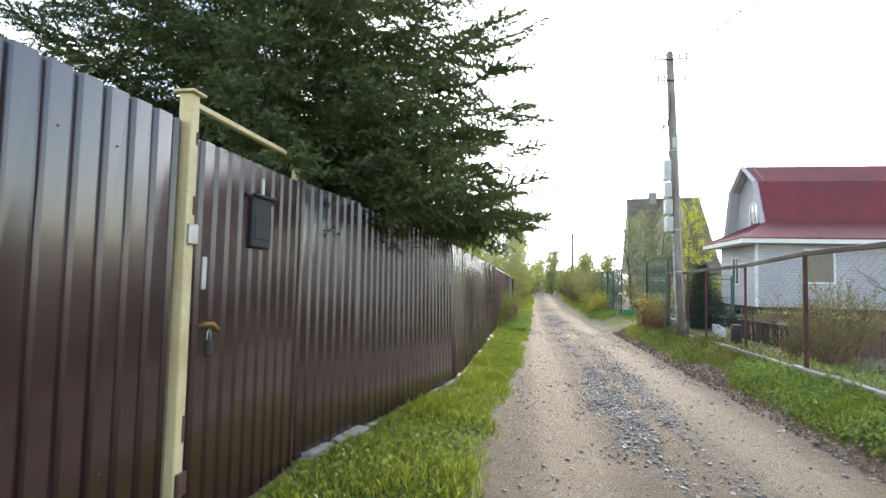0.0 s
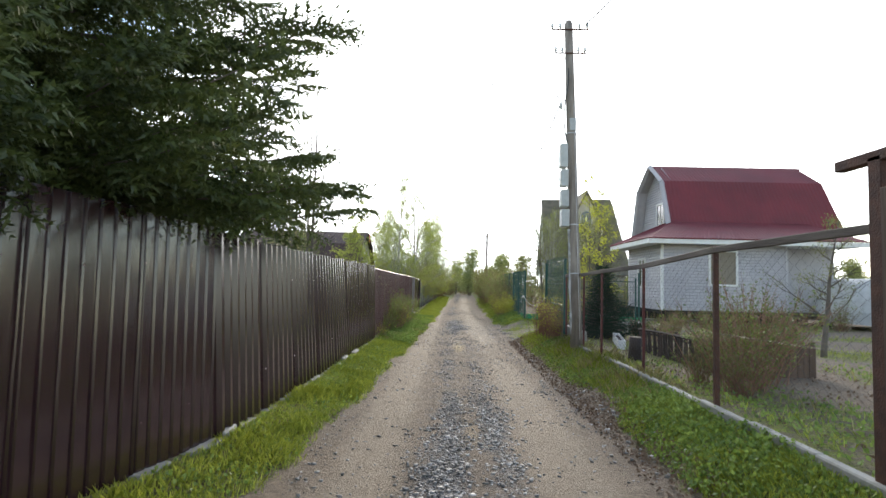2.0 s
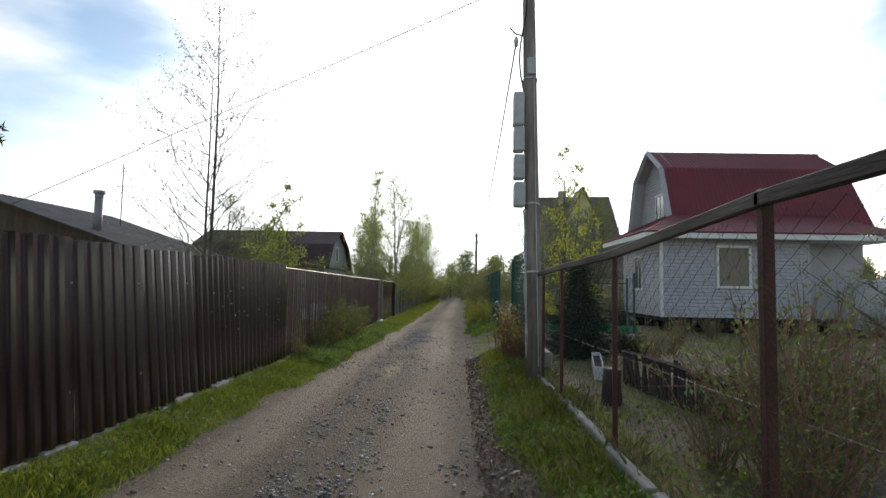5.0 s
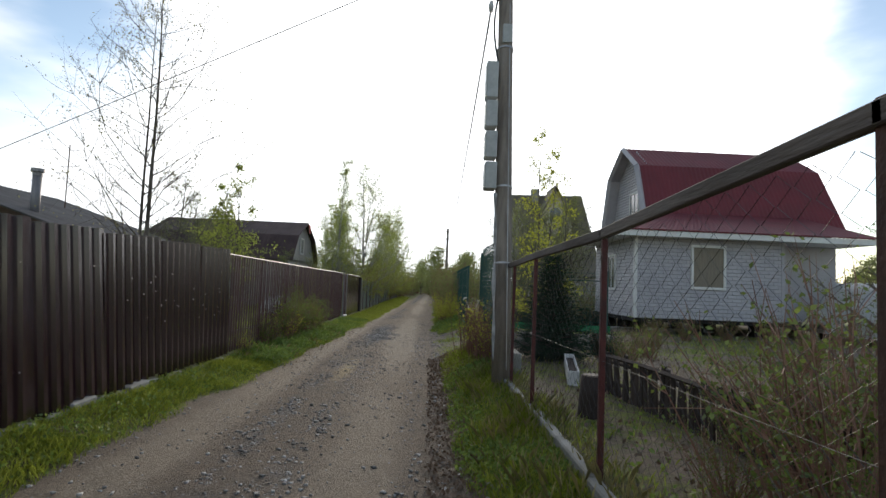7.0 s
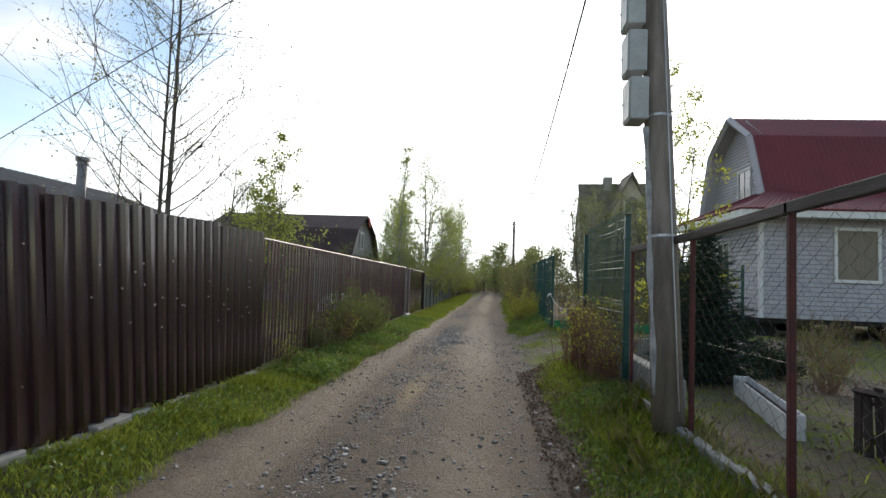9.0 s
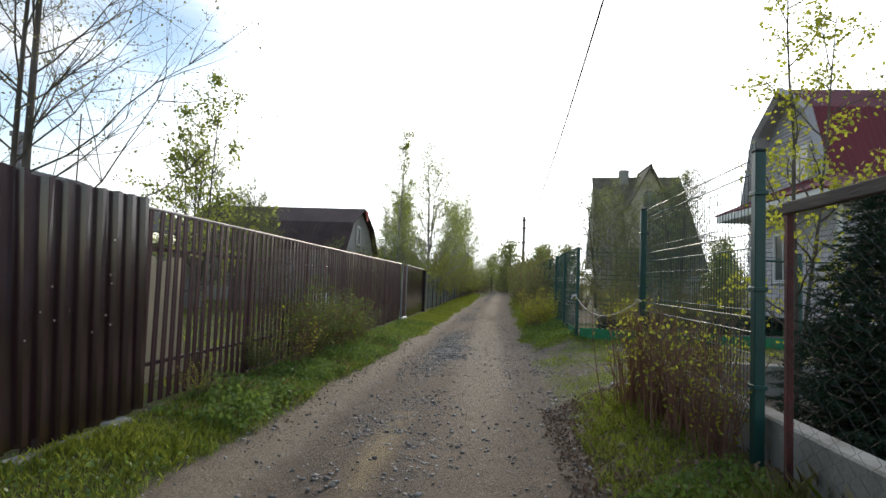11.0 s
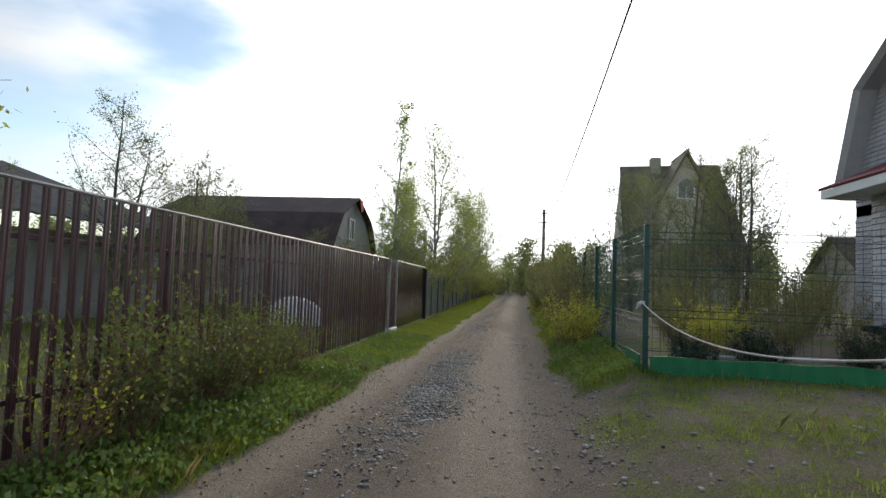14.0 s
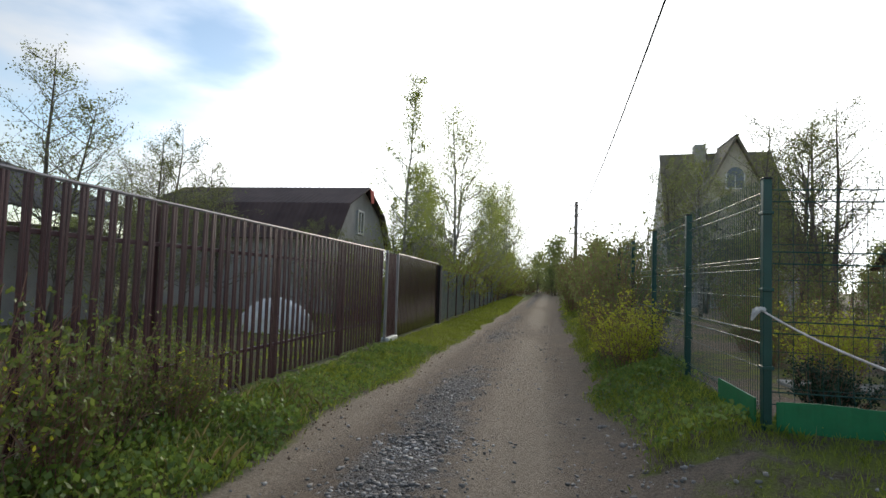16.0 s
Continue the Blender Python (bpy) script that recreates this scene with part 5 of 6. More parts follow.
conifer("spruce_tree", (-3.6, 7.5, gz(-3.6, 7.5)), 15.0, 2.45, 3.6, "big dark green spruce hanging over the brown fence", L_SPRUCE, 3, 46, 10, 40, 0.52, 0.24, power=0.28, gap=0.030, wide=0.013, twigs=6, rise=1.8, even=0.78)
conifer("young_fir", (5.27, 18.0, gz(5.27, 18.0)), 1.95, 0.12, 0.62, "young dark green fir in the garden", L_FIR, 5, 26, 10, 12, 0.2, 0.1, "tree", 2, 0.014, 0.035, 6, 0.85, 0.024, 0.004)

tree("bare_alder", (-3.2, 19.4, gz(-3, 19)), 8.6, "tall bare alder with catkins behind the fence", M_BARK, L_DRY, 11, 0.062, 28, 0.46, 0.2, 9, 4, 2, 0.045, (0.0, 0.0), 2, 0.75, bend=0.012, limb=0.26)
tree("rowan_tree", (-2.0, 21.3, gz(-2, 21)), 4.5, "young rowan with fresh green leaf clusters", M_BARK, L_SPRING, 12, 0.030, 10, 0.34, 0.34, 5, 4, 6, 0.062, (0.03, 0), 3, 1.0, spread=0.06)
tree("garden_birch", (5.1, 18.9, gz(5, 19)), 4.9, "slender sapling with fresh yellow-green leaves behind mesh", M_BARK, L_YELLOW, 13, 0.03, 16, 0.26, 0.15, 5, 3, 6, 0.05, (0.0, 0), 2, 0.9)
tree("apple_tree", (9.2, 14.95, gz(9, 15)), 3.0, "low spreading apple tree just budding in the garden", M_BARK, L_OLIVE, 14, 0.07, 15, 0.50, 0.25, 6, 4, 4, 0.04, (0.05, 0), 1, 0.55)
birch = tree("birch_tree", (-2.9, 41.8, gz(-3, 41)), 9.6, "slim birch with thin spring foliage", M_BIRCH, L_SPRING, 15, 0.085, 30, 0.24, 0.10, 7, 5, 6, 0.075, (0.01, 0), 1, 1.1, spread=0.12)
birch_b = tree("birch_tree", (-2.4, 50.5, gz(-2, 50)), 11.0, "birch with loose yellow-green spring crown", M_BIRCH, L_SPRING, 16, 0.11, 30, 0.40, 0.10, 7, 5, 6, 0.085, (0.02, 0), 2, 0.9, spread=0.2)
for x, y, s, a in ((-1.9, 57, 0.72, 40), (-3.6, 47, 0.62, 100), (-5.5, 55, 0.8, 200), (-2.2, 66, 0.8, 10), (-3.0, 76, 0.85, 70), (-6.5, 63, 0.9, 130), (-9, 72, 0.9, 20), (-1.9, 61, 0.8, 260), (-1.8, 72, 1.0, 310)):
    again(birch_b, x, y, s, a)
for x, y, s, a in ((-4.3, 45.0, 0.55, 50), (-2.1, 44.5, 0.42, 10)):
    again(birch, x, y, s, a)
bare = tree("budding_tree", (9.2, 41.0, gz(9, 41)), 6.9, "bare garden tree just coming into bud", M_BARK, L_OLIVE, 17, 0.10, 26, 0.46, 0.16, 8, 4, 4, 0.06, (0.03, 0), 2, 0.65, spread=0.10, limb=0.27)
for x, y, s, a in ((10.4, 38.7, 1.0, 120), (8.4, 48.5, 1.1, 220), (10.6, 53, 1.2, 300), (12.6, 50, 0.9, 30), (7.4, 35.5, 0.45, 90), (15.8, 44, 0.7, 60), (21, 45, 0.7, 10), (-8.0, 31.5, 0.87, 15), (-7.5, 33.7, 0.72, 140), (-8.5, 38.7, 0.78, 260), (-8.2, 35.2, 0.8, 100),
                   (-10.8, 40.0, 0.70, 80), (-5.0, 38.5, 0.5, 190), (-13.5, 38, 0.6, 30), (-4.6, 29.5, 0.42, 45), (-7.5, 27.5, 0.5, 170), (24, 52, 0.9, 0), (30, 48, 0.8, 77), (-3.4, 36.5, 0.42, 5), (19.5, 23.0, 0.5, 12)):
    again(bare, x, y, s, a)

tree("old_garden_tree", (12.4, 45.0, gz(12.4, 45)), 8.2, "wide twiggy garden tree just coming into bud", M_BARK, L_OLIVE, 41, 0.16, 30, 0.50, 0.2, 11, 5, 3, 0.065, (0.05, 0), 2, 0.7, spread=0.10, limb=0.24)
tree("pale_birch", (9.0, 46.5, gz(9, 46.5)), 7.8, "young birch in pale yellow spring leaf", M_BIRCH, L_SPRING, 43, 0.08, 26, 0.34, 0.15, 7, 5, 2, 0.05, (0.02, 0), 2, 1.0, spread=0.12)

# shrubs in front of the picket fence
lane_shrub = shrub("wild_shrub", (-0.82, 22.7, gz(-0.82, 22.7)), 1.55, 0.8, "leggy shrub with small spring leaves by the pickets", L_SHRUB, 21, 50, 26, 0.050, M_STEM, 0.55, "shrub", 0.25, 0.006)
for x, y, s, a in ((-0.85, 23.9, 0.95, 120), (-0.8, 24.8, 0.85, 60), (-0.9, 26.1, 0.62, 160), (-0.95, 25.5, 0.7, 200), (-1.0, 21.2, 0.55, 250), (-1.0, 26.6, 0.45, 20), (-0.95, 23.3, 0.8, 300)):
    again(lane_shrub, x, y, s, a)
twiggy = shrub("bramble", (-0.85, 24.4, gz(-0.85, 24.4)), 1.2, 0.7, "dry bramble stems with a few yellow-green leaves", L_YELLOW, 28, 30, 4, 0.04, M_STEM, 0.4, "shrub", 0.5, 0.006)
for x, y, s, a in ((-0.9, 22.0, 1.0, 90), (-0.9, 26.2, 0.8, 210), (-1.0, 19.6, 0.5, 10)):
    again(twiggy, x, y, s, a)
brown_shrub = shrub("currant_bush", (3.95, 18.9, gz(3.95, 18.9)), 1.2, 0.8, "dense reddish-brown bush with a few yellow-green leaves", L_YELLOW, 22, 64, 3, 0.044, M_STEM, 0.88, "shrub", 0.7, 0.0066)
for x, y, s, a in ((3.85, 19.6, 1.0, 130), (3.98, 18.3, 0.9, 220), (4.0, 17.7, 0.7, 15), (4.5, 19.4, 0.9, 80)):
    again(brown_shrub, x, y, s, a)
yellow = shrub("yellow_green_bush", (3.75, 30.6, gz(3.7, 30)), 1.45, 1.1, "round bush with bright yellow-green leaves", L_YELLOW, 23, 70, 26, 0.045, M_STEM, 0.5)
for x, y, s, a in ((3.65, 32.0, 0.85, 60), (6.1, 29.6, 0.85, 100), (6.4, 30.4, 0.75, 10), (7.3, 31.5, 0.7, 210)):
    again(yellow, x, y, s, a)
hedge = shrub("hedge_shrub", (3.9, 33.5, gz(3.9, 33)), 2.3, 1.5, "tall loose hedge shrub with olive spring leaves", L_OLIVE, 24, 52, 36, 0.062, M_STEM, 0.55, "shrub", 0.1, 0.008)
rh = random.Random(6)
for y in np.arange(35.2, 84, 1.9):
    again(hedge, 4.1 + rh.uniform(-0.3, 0.7) + max(0, y - 60) * 0.02, y, rh.uniform(0.95, 1.4) * (1 + max(0, y - 45) * 0.008), rh.uniform(0, 360))
spring_hedge = shrub("spring_bush", (-2.3, 42.4, gz(-2, 42)), 2.6, 1.8, "bushy yellow-green spring growth behind the fence", L_SPRING, 27, 70, 30, 0.07, M_STEM, 0.5, "shrub", 0.1, 0.008)
for x, y, s in ((-2.3, 43.5, 1.0), (-2.2, 46.5, 1.2), (-2.4, 49, 1.3), (-2.2, 52.5, 1.2), (-2.3, 55.5, 1.4), (-2.3, 60, 1.4), (-2.2, 64, 1.3), (-2.0, 69, 1.4), (-1.8, 74, 1.3), (-1.5, 80, 1.4), (-3.5, 39, 0.9), (-4.5, 42, 1.0), (-5, 47, 1.2)):
    again(spring_hedge, x, y, s * 1.15, rh.uniform(0, 360))
for x, y, s in ((7.5, 34, 0.8), (9, 33, 0.9), (11, 36, 0.9), (8, 38, 1.0), (13, 40, 1.0), (15, 37.5, 0.8), (18, 42, 1.1), (22, 40, 1.0), (26, 46, 1.3), (7.0, 45, 1.0), (10, 57, 1.2), (13, 58, 1.3), (21, 56, 1.3), (17, 30.0, 0.5), (6.0, 31.2, 0.55), (8.0, 30.6, 0.5), (10, 32, 0.6), (9, 35, 0.8), (6.5, 33.5, 0.7), (12, 33.5, 0.7), (14, 32, 0.6)):
    again(hedge, x, y, s, rh.uniform(0, 360))
# garden behind the chain-link fence
garden = shrub("garden_bush", (5.1, 10.4, gz(5.1, 10.4)), 1.6, 1.2, "tangled garden bush with small green leaves behind wire", L_SHRUB, 25, 62, 20, 0.040, M_STEM, 0.45, "shrub", 0.12, 0.009)
for x, y, s, a in ((5.5, 10.8, 0.95, 100), (4.8, 9.9, 0.6, 77), (5.75, 11.3, 0.8, 160), (5.6, 12.2, 0.5, 20), (4.75, 10.9, 0.4, 300),
                   (9.0, 22.2, 0.6, 60), (11.0, 24.6, 0.55, 210), (12.6, 25.2, 0.5, 300), (14.5, 25.5, 0.6, 20), (16.4, 24.8, 0.75, 90), (6.6, 17.6, 0.5, 40), (7.6, 19.2, 0.5, 120), (9.5, 17.0, 0.45, 10), (11.0, 19.0, 0.5, 50)):
    again(garden, x, y, s, a)
thuja = shrub("round_thuja", (6.5, 18.7, gz(6.5, 18.7)), 0.62, 0.7, "small round dark green thuja", L_FIR, 26, 90, 40, 0.035, M_STEM, 0.45)
for x, y, s in ((6.4, 28.1, 1.1), (8.3, 28.6, 0.9), (9.6, 29.8, 1.3), (11.4, 30.2, 1.0), (5.2, 27.6, 0.9)):
    again(thuja, x, y, s, 30)

# scrub where the lane runs out of sight
for x, y, s in ((-2.4, 88, 1.5), (-2.0, 97, 1.7), (-0.6, 108, 2.0), (1.0, 114, 2.2), (2.6, 111, 2.0), (4.2, 104, 1.9), (4.8, 94, 1.6), (4.6, 86, 1.4)):
    again(spring_hedge, x, y, s, rh.uniform(0, 360))
# woods on the skyline
woods_a = tree("wood_tree", (4.0, 96, gz(4, 96)), 8.0, "distant tree in light spring leaf, haze in its colour", M_BARK, L_FAR, 31, 0.14, 20, 0.46, 0.06, 4, 3, 7, 0.30, (0, 0), 2, 0.55, spread=0.42, fine=False)
rw = random.Random(17)
spots = [(2.4 + rw.uniform(-1, 1), 92), (0.2, 104), (-3.5, 90), (6, 88), (7.5, 80), (6.2, 74), (8.6, 70)]
for i in range(34):
    spots.append((rw.uniform(8, 75), rw.uniform(78, 125)))
for i in range(24):
    spots.append((rw.uniform(-75, -4), rw.uniform(84, 125)))
for i in range(12):
    spots.append((rw.uniform(34, 75), rw.uniform(20, 78)))
for i in range(12):
    spots.append((rw.uniform(-75, -28), rw.uniform(10, 84)))
for x, y in spots:
    again(woods_a, x, y, rw.uniform(0.6, 1.0) * (0.85 if abs(x) < 9 else 1), rw.uniform(0, 360))
for i in range(14):
    again(hedge, rw.uniform(-8, 12), rw.uniform(84, 100), rw.uniform(1.2, 1.9), rw.uniform(0, 360))

# ---- garden things ----
lowf = thing("low_slat_fence", "low dark rotten slat fence edging the garden beds", "fence")
la, lb = Vector((5.25, 14.9, 0)), Vector((5.6, 10.9, 0))
rl = random.Random(21)
for i in range(37):
    q = la.lerp(lb, i / 36)
    part("slat", Geo().box((-0.012, -0.036, -0.08), (0.012, 0.036, 0.50 + rl.uniform(-0.06, 0.05)), 0.005, pose(q.x, q.y, gz(q.x, q.y), rl.uniform(-5, 5), rl.uniform(-6, 2), 7)), M_ROTTEN, lowf)
for zz in (0.14, 0.40):
    part("rail", Geo().tube([la.lerp(lb, f) + Vector((0.03, 0, gz(*la.lerp(lb, f).xy) + zz + 0.015 * math.sin(9 * f))) for f in np.linspace(0, 1, 9)], 0.024, 4), M_ROTTEN, lowf)
part("top_board", Geo().tube([la.lerp(lb, f) + Vector((-0.025, 0, gz(*la.lerp(lb, f).xy) + 0.47 + 0.015 * math.sin(7 * f))) for f in np.linspace(0, 1, 9)], 0.028, 4), M_ROTTEN, lowf)
stump = thing("board_crate", "reddish-brown board crate among the beds", "crate")
for i in range(9):
    part("board", Geo().box((0, 0, -0.05), (0.085, 0.02, 0.50 + 0.03 * (i % 3)), 0.004, pose(6.05 + 0.09 * i, 11.6, gz(6.5, 12))), M_PLANK, stump)
    part("board", Geo().box((0, 0, -0.05), (0.02, 0.085, 0.50 + 0.03 * (i % 2)), 0.004, pose(6.87, 11.62 + 0.09 * i, gz(6.5, 12))), M_PLANK, stump)
sx, sy = 4.6, 13.25
sz = gz(sx, sy)
trunk_stump = thing("tree_stump", "sawn tree stump with dark bark beside the wire fence", "stump")
part("bark", Geo().tube([(sx, sy, sz - 0.08), (sx, sy, sz + 0.04), (sx, sy, sz + 0.2), (sx + 0.01, sy, sz + 0.42)], [0.145, 0.125, 0.112, 0.108], 14), M_ROTTEN, trunk_stump, smooth=True)
part("cut_face", Geo().tube([(sx + 0.01, sy, sz + 0.42), (sx + 0.01, sy, sz + 0.435)], [0.102, 0.095], 14), M_CUT, trunk_stump, "pale sawn end grain")
planter = thing("white_planter", "white painted trough lying along the wire fence", "planter")
pa, pb = Vector((5.4, 17.2, 0)), Vector((4.95, 15.2, 0))
d = pb - pa
m = pose(pa.x, pa.y, gz(pa.x, pa.y), 0, 0, math.degrees(math.atan2(d.y, d.x)))
for lo, hi in (((0, -0.08, 0), (d.length, -0.065, 0.22)), ((0, 0.065, 0), (d.length, 0.08, 0.22)), ((0, -0.065, 0), (0.02, 0.065, 0.215)), ((d.length - 0.02, -0.065, 0), (d.length, 0.065, 0.215))):
    part("side_board", Geo().box(lo, hi, 0.006, m), M_WHITE, planter)
part("soil", Geo().box((0.02, -0.065, 0), (d.length - 0.02, 0.065, 0.15), 0.0, m), M_ROTTEN, planter)
low_wall = thing("concrete_footing", "low pale concrete footing under the mesh fence", "footing")
part("wall", Geo().box((4.2, 16.0, 0.1), (4.36, 20.4, 0.52), 0.015), M_CONC, low_wall)
part("wall", Geo().box((4.36, 20.24, 0.1), (7.2, 20.4, 0.50), 0.015), M_CONC, low_wall)
gpanel = thing("garden_mesh_gate", "teal-green metal mesh gate in the garden", "gate")
for lo, hi in (((6.0, 21.5, 0.2), (6.03, 21.53, 1.80)), ((7.3, 21.5, 0.2), (7.35, 21.55, 1.9)), ((6.03, 21.5, 1.76), (7.3, 21.525, 1.785))):
    part("frame_bar", Geo().box(lo, hi, 0.005), M_GREENST, gpanel)
g = Geo()
for i in range(13):
    g.tube([(6.05 + 0.1 * i, 21.52, 0.5), (6.05 + 0.1 * i, 21.52, 1.75)], 0.003, 3, False)
part("mesh_infill", g, M_GREENST, gpanel)
tarp = thing("tarp_mound", "pale ribbed plastic cover over a mound behind pickets", "cover")
vs, fs = [], []
for i in range(17):
    for j in range(9):
        u, w = i / 16, math.pi * j / 8
        s = math.sin(math.pi * (0.08 + 0.84 * u)) ** 0.5 * (1 + 0.03 * (i % 2))
        vs.append((-5.2 + 1.8 * u, 34.7 + 0.6 * s * math.cos(w), gz(-4, 34) + 0.85 * s * math.sin(w)))
        if i and j:
            k = i * 9 + j
            fs.append((k - 10, k - 9, k, k - 1))
fs += [tuple(range(9)), tuple(range(16 * 9, 17 * 9))]
part("sheet", Geo().add(vs, fs), M_FILM, tarp)
boards = thing("plank_stack", "pale upright boards stored behind the picket fence", "boards")
M_PALE = surf("pale_board", (0.50, 0.43, 0.30), (0.42, 0.36, 0.26), 3, 0.8, 0, 0.3, 30, 0.2)
for i in range(4):
    part("board", Geo().box((0, 0, 0), (0.04, 0.34, 1.55 + 0.05 * (i % 2)), 0.008, pose(-1.95 - 0.03 * i, 19.55 + 0.37 * i, gz(-2, 20), 0, -3, 4)), M_PALE, boards)
path = thing("garden_path", "pale concrete path slabs in the far garden", "path")
for i in range(9):
    part("slab", Geo().box((0, 0, -0.05), (0.95, 0.5, 0.04), 0.01, pose(5.4 + i, 28.9 + 0.05 * i, gz(6, 29))), M_CONC, path)

# ---- grass, weeds and gravel ----


def blades(n, box, h, width, rng, keep):
    """Grass blades over a stretch, where keep(x, y) allows."""
    x, y = rng.uniform(box[0], box[1], n), rng.uniform(box[2], box[3], n)
    ok = rng.uniform(0, 1, n) < keep(x, y)
    x, y = x[ok], y[ok]
    k = len(x)
    clump = 0.75 + 0.35 * fbm(x, y, 77, 3, 3.0)
    hh = h * rng.uniform(0.45, 1.25, k) * np.clip(clump, 0.35, 1.6)
    az = rng.uniform(0, 2 * math.pi, k)
    d, o = np.stack([np.cos(az), np.sin(az), 0 * az], 1), np.stack([-np.sin(az), np.cos(az), 0 * az], 1)
    base = np.stack([x, y, ground_np(x, y) - 0.01], 1)
    lean = rng.uniform(0.1, 0.8, (k, 1)) * hh[:, None]
    w = width * rng.uniform(0.6, 1.3, (k, 1))
    up = np.array([0, 0, 1.0])
    mid = base + up * hh[:, None] * 0.6 + d * lean * 0.35
    tip = base + up * hh[:, None] + d * lean
    return np.stack([base - o * w, base + o * w, mid + o * w * 0.7, tip, mid - o * w * 0.7], 1)


def stuff(name, V, material, label, cat):
    return tagged(quads(name, V, material), label, cat, kind="stuff")


rg = np.random.default_rng(99)
C = cover
left_ok = lambda x, y: C(x, y) * (x > np.interp(y, [4.1, 8.1], [-1.7, -1.04]))
V = np.concatenate([
    blades(105000, (-1.75, 0.5, 0.5, 24), 0.105, 0.0030, rg, left_ok),
    blades(34000, (-1.15, 0.6, 24, 46), 0.09, 0.0050, rg, left_ok),
    blades(10000, (-1.3, 0.5, 46, 80), 0.16, 0.012, rg, left_ok),
    blades(46000, (3.2, 4.05, 3.0, 20.6), 0.085, 0.0026, rg, C),
    blades(7000, (3.4, 4.4, 10.5, 17.2), 0.16, 0.0026, rg, lambda x, y: C(x, y) * np.clip(0.35 + fbm(x, y, 5, 2, 2), 0, 1)),
    blades(22000, (3.0, 8.5, 20.6, 26.6), 0.07, 0.0034, rg, lambda x, y: C(x, y) ** 2),
    blades(14000, (3.0, 4.5, 26.4, 40), 0.12, 0.0045, rg, C),
    blades(8000, (3.0, 4.8, 40, 70), 0.16, 0.010, rg, C),
])
stuff("verge_grass", V, L_GRASS, "fresh green grass on the verges of the lane", "grass")
V = blades(24000, (4.3, 16, 3, 27), 0.12, 0.005, rg, lambda x, y: C(x, y) * 0.8)
stuff("garden_grass", V, L_GRASS, "uneven grass in the gardens", "grass")
V = np.concatenate([blades(3500, (4.3, 16, 4, 27), 0.22, 0.005, rg, lambda x, y: 0.5 * C(x, y)), blades(1500, (-1.15, 0.2, 18.8, 28), 0.2, 0.003, rg, left_ok), blades(1500, (3.4, 4.3, 10, 17), 0.2, 0.0026, rg, C)])
stuff("dry_grass", V, L_DRY, "dry straw-coloured grass stalks", "grass")
V = blades(16000, (-20, -1.3, 12, 50), 0.25, 0.014, rg, lambda x, y: 0.6 + 0 * x)
stuff("plot_grass", V, L_GRASS, "rough grass behind the fences", "grass")


def low_leaves(n, box, h, size, keep):
    x, y = rg.uniform(box[0], box[1], n), rg.uniform(box[2], box[3], n)
    ok = rg.uniform(0, 1, n) < keep(x, y)
    x, y = x[ok], y[ok]
    hill = np.clip(0.5 + 0.7 * fbm(x, y, 41, 3, 2.4), 0.08, 1.3)
    p = np.stack([x, y, ground_np(x, y) + h * hill * rg.uniform(0.1, 1, len(x))], 1)
    return leaves(p, size, 0.01, -0.4, 0.7, rg)


V = np.concatenate([
    low_leaves(13000, (-1.1, 0.3, 18.7, 27), 0.26, 0.055, left_ok),
    low_leaves(5000, (-1.15, 0.1, 27, 34), 0.14, 0.05, left_ok),
    low_leaves(16000, (-1.6, 0.2, 2.5, 18.7), 0.09, 0.038, left_ok),
    low_leaves(30000, (3.2, 4.02, 3, 17.5), 0.09, 0.038, C),
    low_leaves(6000, (3.1, 4.4, 26.5, 33), 0.22, 0.05, C),
    low_leaves(9000, (4.2, 9, 4, 13), 0.18, 0.05, C),
])
stuff("verge_weeds", V, L_WEED, "low broad-leaved weeds along the fences", "weeds")
V = np.concatenate([low_leaves(9000, (2.95, 3.42, 5, 20.6), 0.02, 0.04, lambda x, y: 0.8 + 0 * x), low_leaves(3500, (-0.25, 0.45, 18.5, 34), 0.015, 0.03, lambda x, y: 0.6 * np.exp(-((x - 0.1) / 0.2) ** 2)), low_leaves(3000, (4.3, 8, 6, 20), 0.03, 0.05, lambda x, y: 0.7 + 0 * x), low_leaves(2500, (3.3, 4.6, 17, 20.8), 0.03, 0.04, lambda x, y: 0.9 + 0 * x)])
stuff("leaf_litter", V, surf("dead_leaves", (0.20, 0.13, 0.09), (0.27, 0.19, 0.13), 8, 0.9, 0, 0.1), "brown dead leaves along the verge", "litter")

# a crushed stone: a cube with its corners pulled about
IV = np.array([(x, y, z) for z in (-0.62, 0.62) for y in (-0.62, 0.62) for x in (-0.62, 0.62)])
IF = np.array([(0, 2, 3), (0, 3, 1), (4, 5, 7), (4, 7, 6), (0, 1, 5), (0, 5, 4), (2, 6, 7), (2, 7, 3), (0, 4, 6), (0, 6, 2), (1, 3, 7), (1, 7, 5)])


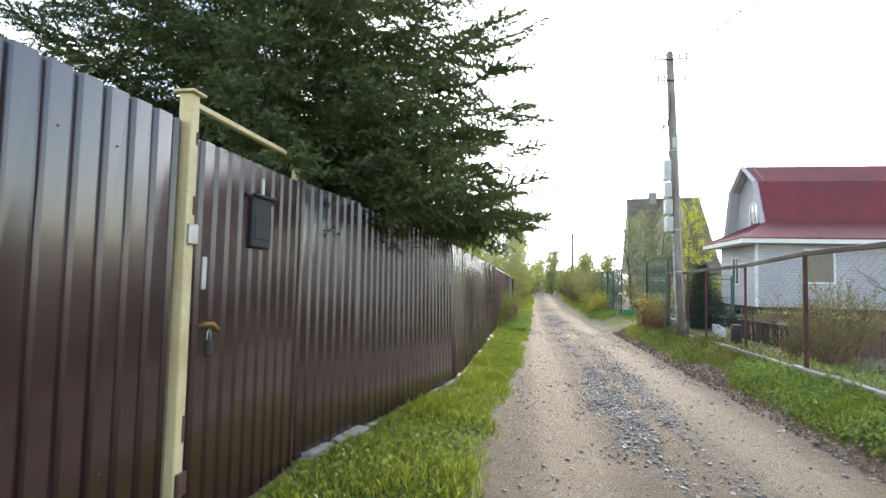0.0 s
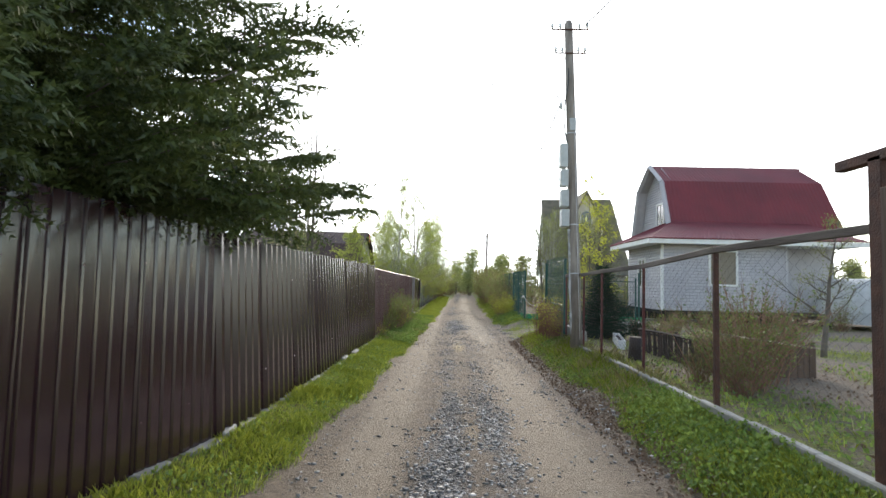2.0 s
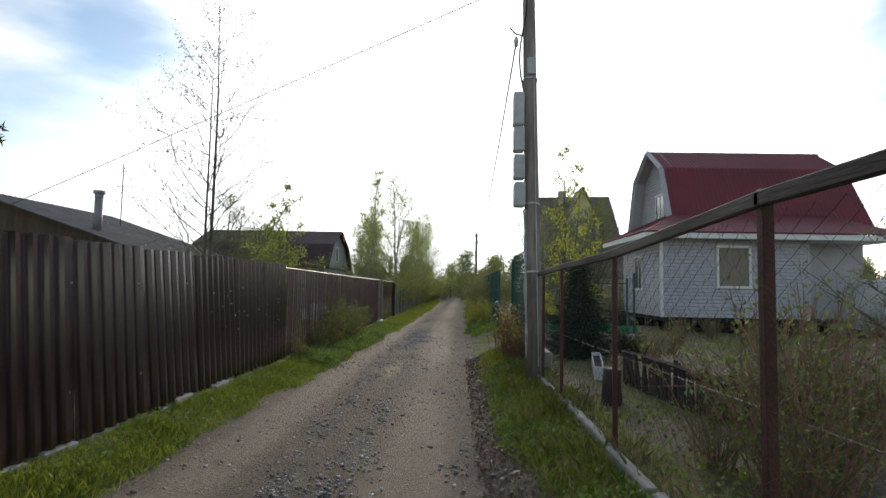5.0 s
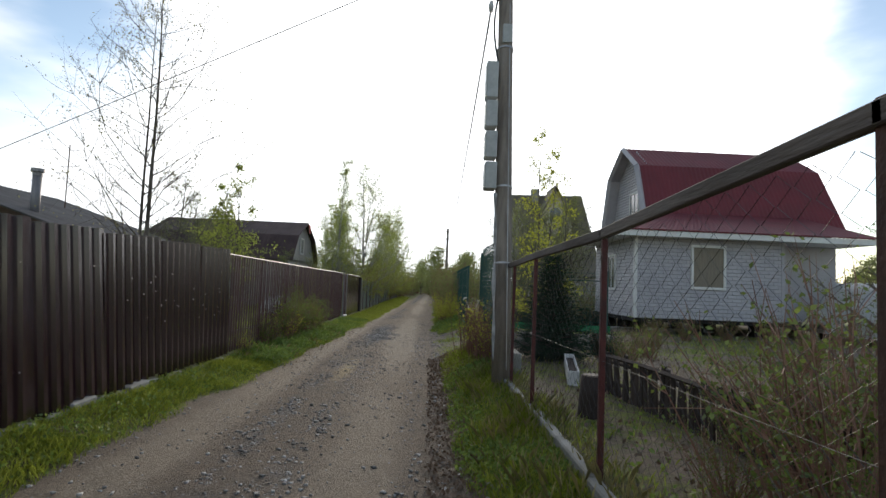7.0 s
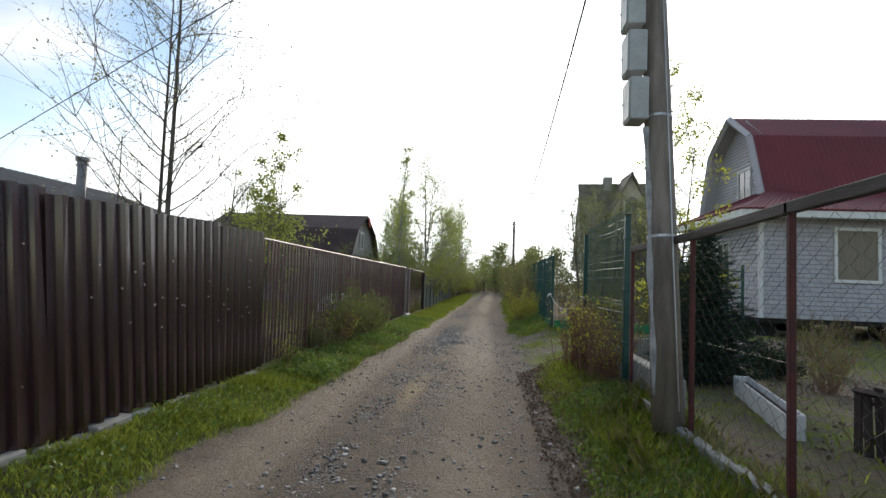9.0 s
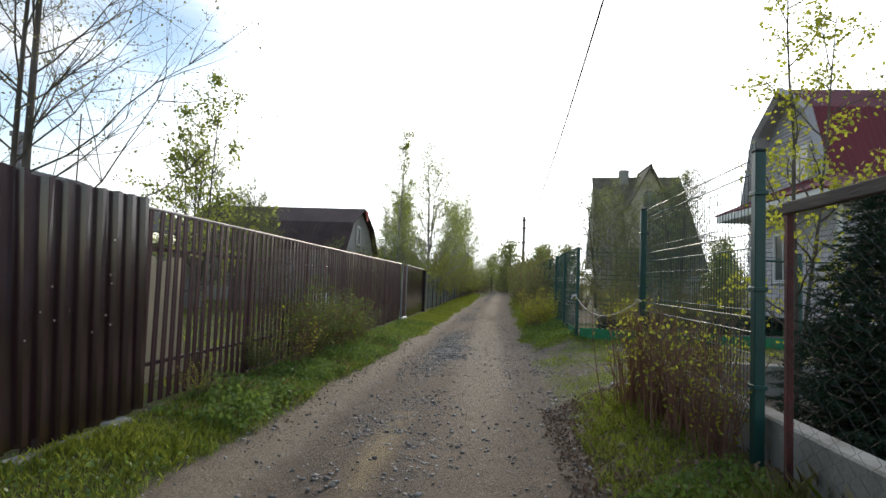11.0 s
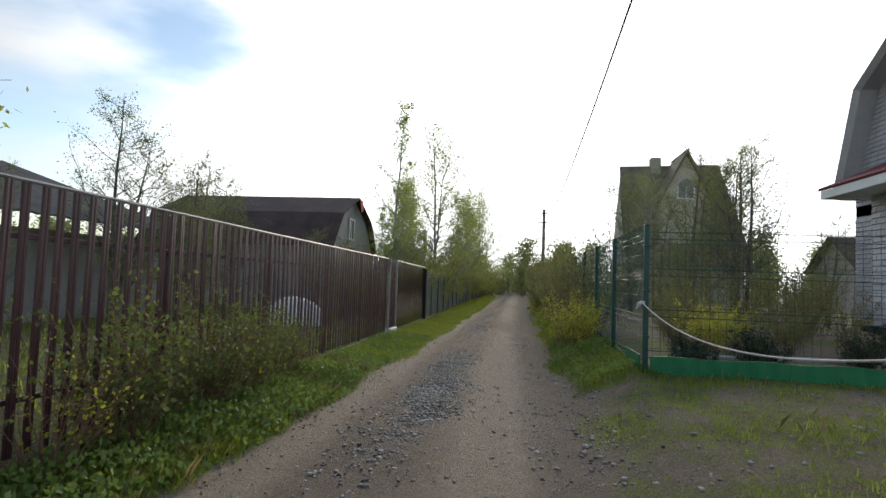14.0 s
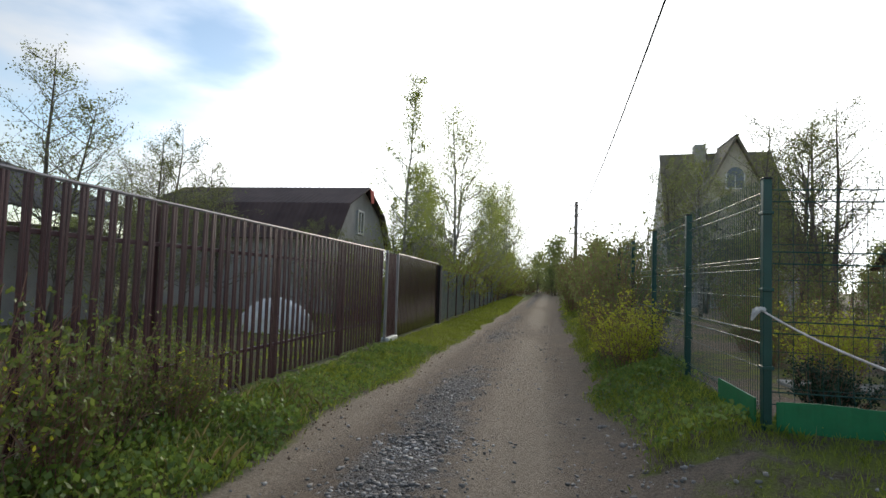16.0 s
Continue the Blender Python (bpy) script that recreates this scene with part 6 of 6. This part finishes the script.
def pebbles(n, box, lo, hi, keep):
    x, y = rg.uniform(box[0], box[1], n), rg.uniform(box[2], box[3], n)
    ok = rg.uniform(0, 1, n) < keep(x, y)
    x, y = x[ok], y[ok]
    k = len(x)
    s = (lo + (hi - lo) * rg.uniform(0, 1, k) ** 2.5)[:, None, None] * rg.uniform(0.6, 1.2, (k, 1, 3)) * np.array([1, 1, 0.6])
    a = rg.uniform(0, 2 * math.pi, k)
    shp = IV[None] * s * rg.uniform(0.55, 1.45, (k, len(IV), 1))
    ca, sa = np.cos(a)[:, None], np.sin(a)[:, None]
    X, Y = shp[..., 0] * ca - shp[..., 1] * sa, shp[..., 0] * sa + shp[..., 1] * ca
    P = np.stack([X + x[:, None], Y + y[:, None], shp[..., 2] + ground_np(x, y)[:, None] + s[..., 2] * 0.25], -1)
    return P


def pebble_mesh(name, P, material, label):
    k, c = len(P), len(IV)
    F = (IF[None] + (np.arange(k) * c)[:, None, None]).reshape(-1, 3)
    me = bpy.data.meshes.new(name)
    me.vertices.add(k * c)
    me.vertices.foreach_set("co", P.reshape(-1).astype(np.float32))
    me.loops.add(F.size)
    me.loops.foreach_set("vertex_index", F.reshape(-1).astype(np.int32))
    me.polygons.add(len(F))
    me.polygons.foreach_set("loop_start", np.arange(0, F.size, 3, dtype=np.int32))
    me.materials.append(material)
    me.update(calc_edges=True)
    return tagged(new(name, me), label, "gravel", kind="stuff")


def stone_material():
    m = surf("gravel_mix", (0.40, 0.380, 0.360), (0.22, 0.205, 0.19), 3, 0.9, 0, 0.3, 60, 0)
    n, l = m.node_tree.nodes, m.node_tree.links
    geo = n.new("ShaderNodeNewGeometry")
    r = n.new("ShaderNodeMapRange")
    r.inputs["To Min"].default_value, r.inputs["To Max"].default_value = 0.45, 1.5
    l.new(geo.outputs["Random Per Island"], r.inputs["Value"])
    hs = n.new("ShaderNodeHueSaturation")
    b = n["Principled BSDF"]
    src = b.inputs["Base Color"].links[0].from_socket
    l.new(src, hs.inputs["Color"])
    l.new(r.outputs[0], hs.inputs["Value"])
    l.new(hs.outputs[0], b.inputs["Base Color"])
    return m


G = lambda x, y: gravelly(x, y) ** 2 * (1 - C(x, y)) + 0.02 * (1 - C(x, y))
pebble_mesh("lane_gravel", np.concatenate([pebbles(90000, (-0.2, 3.3, 2.5, 14), 0.006, 0.028, G), pebbles(80000, (-0.2, 3.3, 14, 27), 0.007, 0.030, G), pebbles(22000, (-0.2, 3.4, 27, 45), 0.009, 0.032, G)]), stone_material(), "loose grey gravel on the lane")
pebble_mesh("verge_stones", np.concatenate([pebbles(600, (-0.3, 3.5, 2.5, 30), 0.010, 0.028, lambda x, y: 0.25 + 0 * x), pebbles(1600, (3.0, 3.5, 5, 30), 0.012, 0.04, lambda x, y: 0.6 + 0 * x), pebbles(2500, (3.1, 8, 20.8, 26.4), 0.008, 0.035, lambda x, y: 0.6 * (1 - C(x, y)))]), stone_material(), "scattered stones and clods at the lane edge")
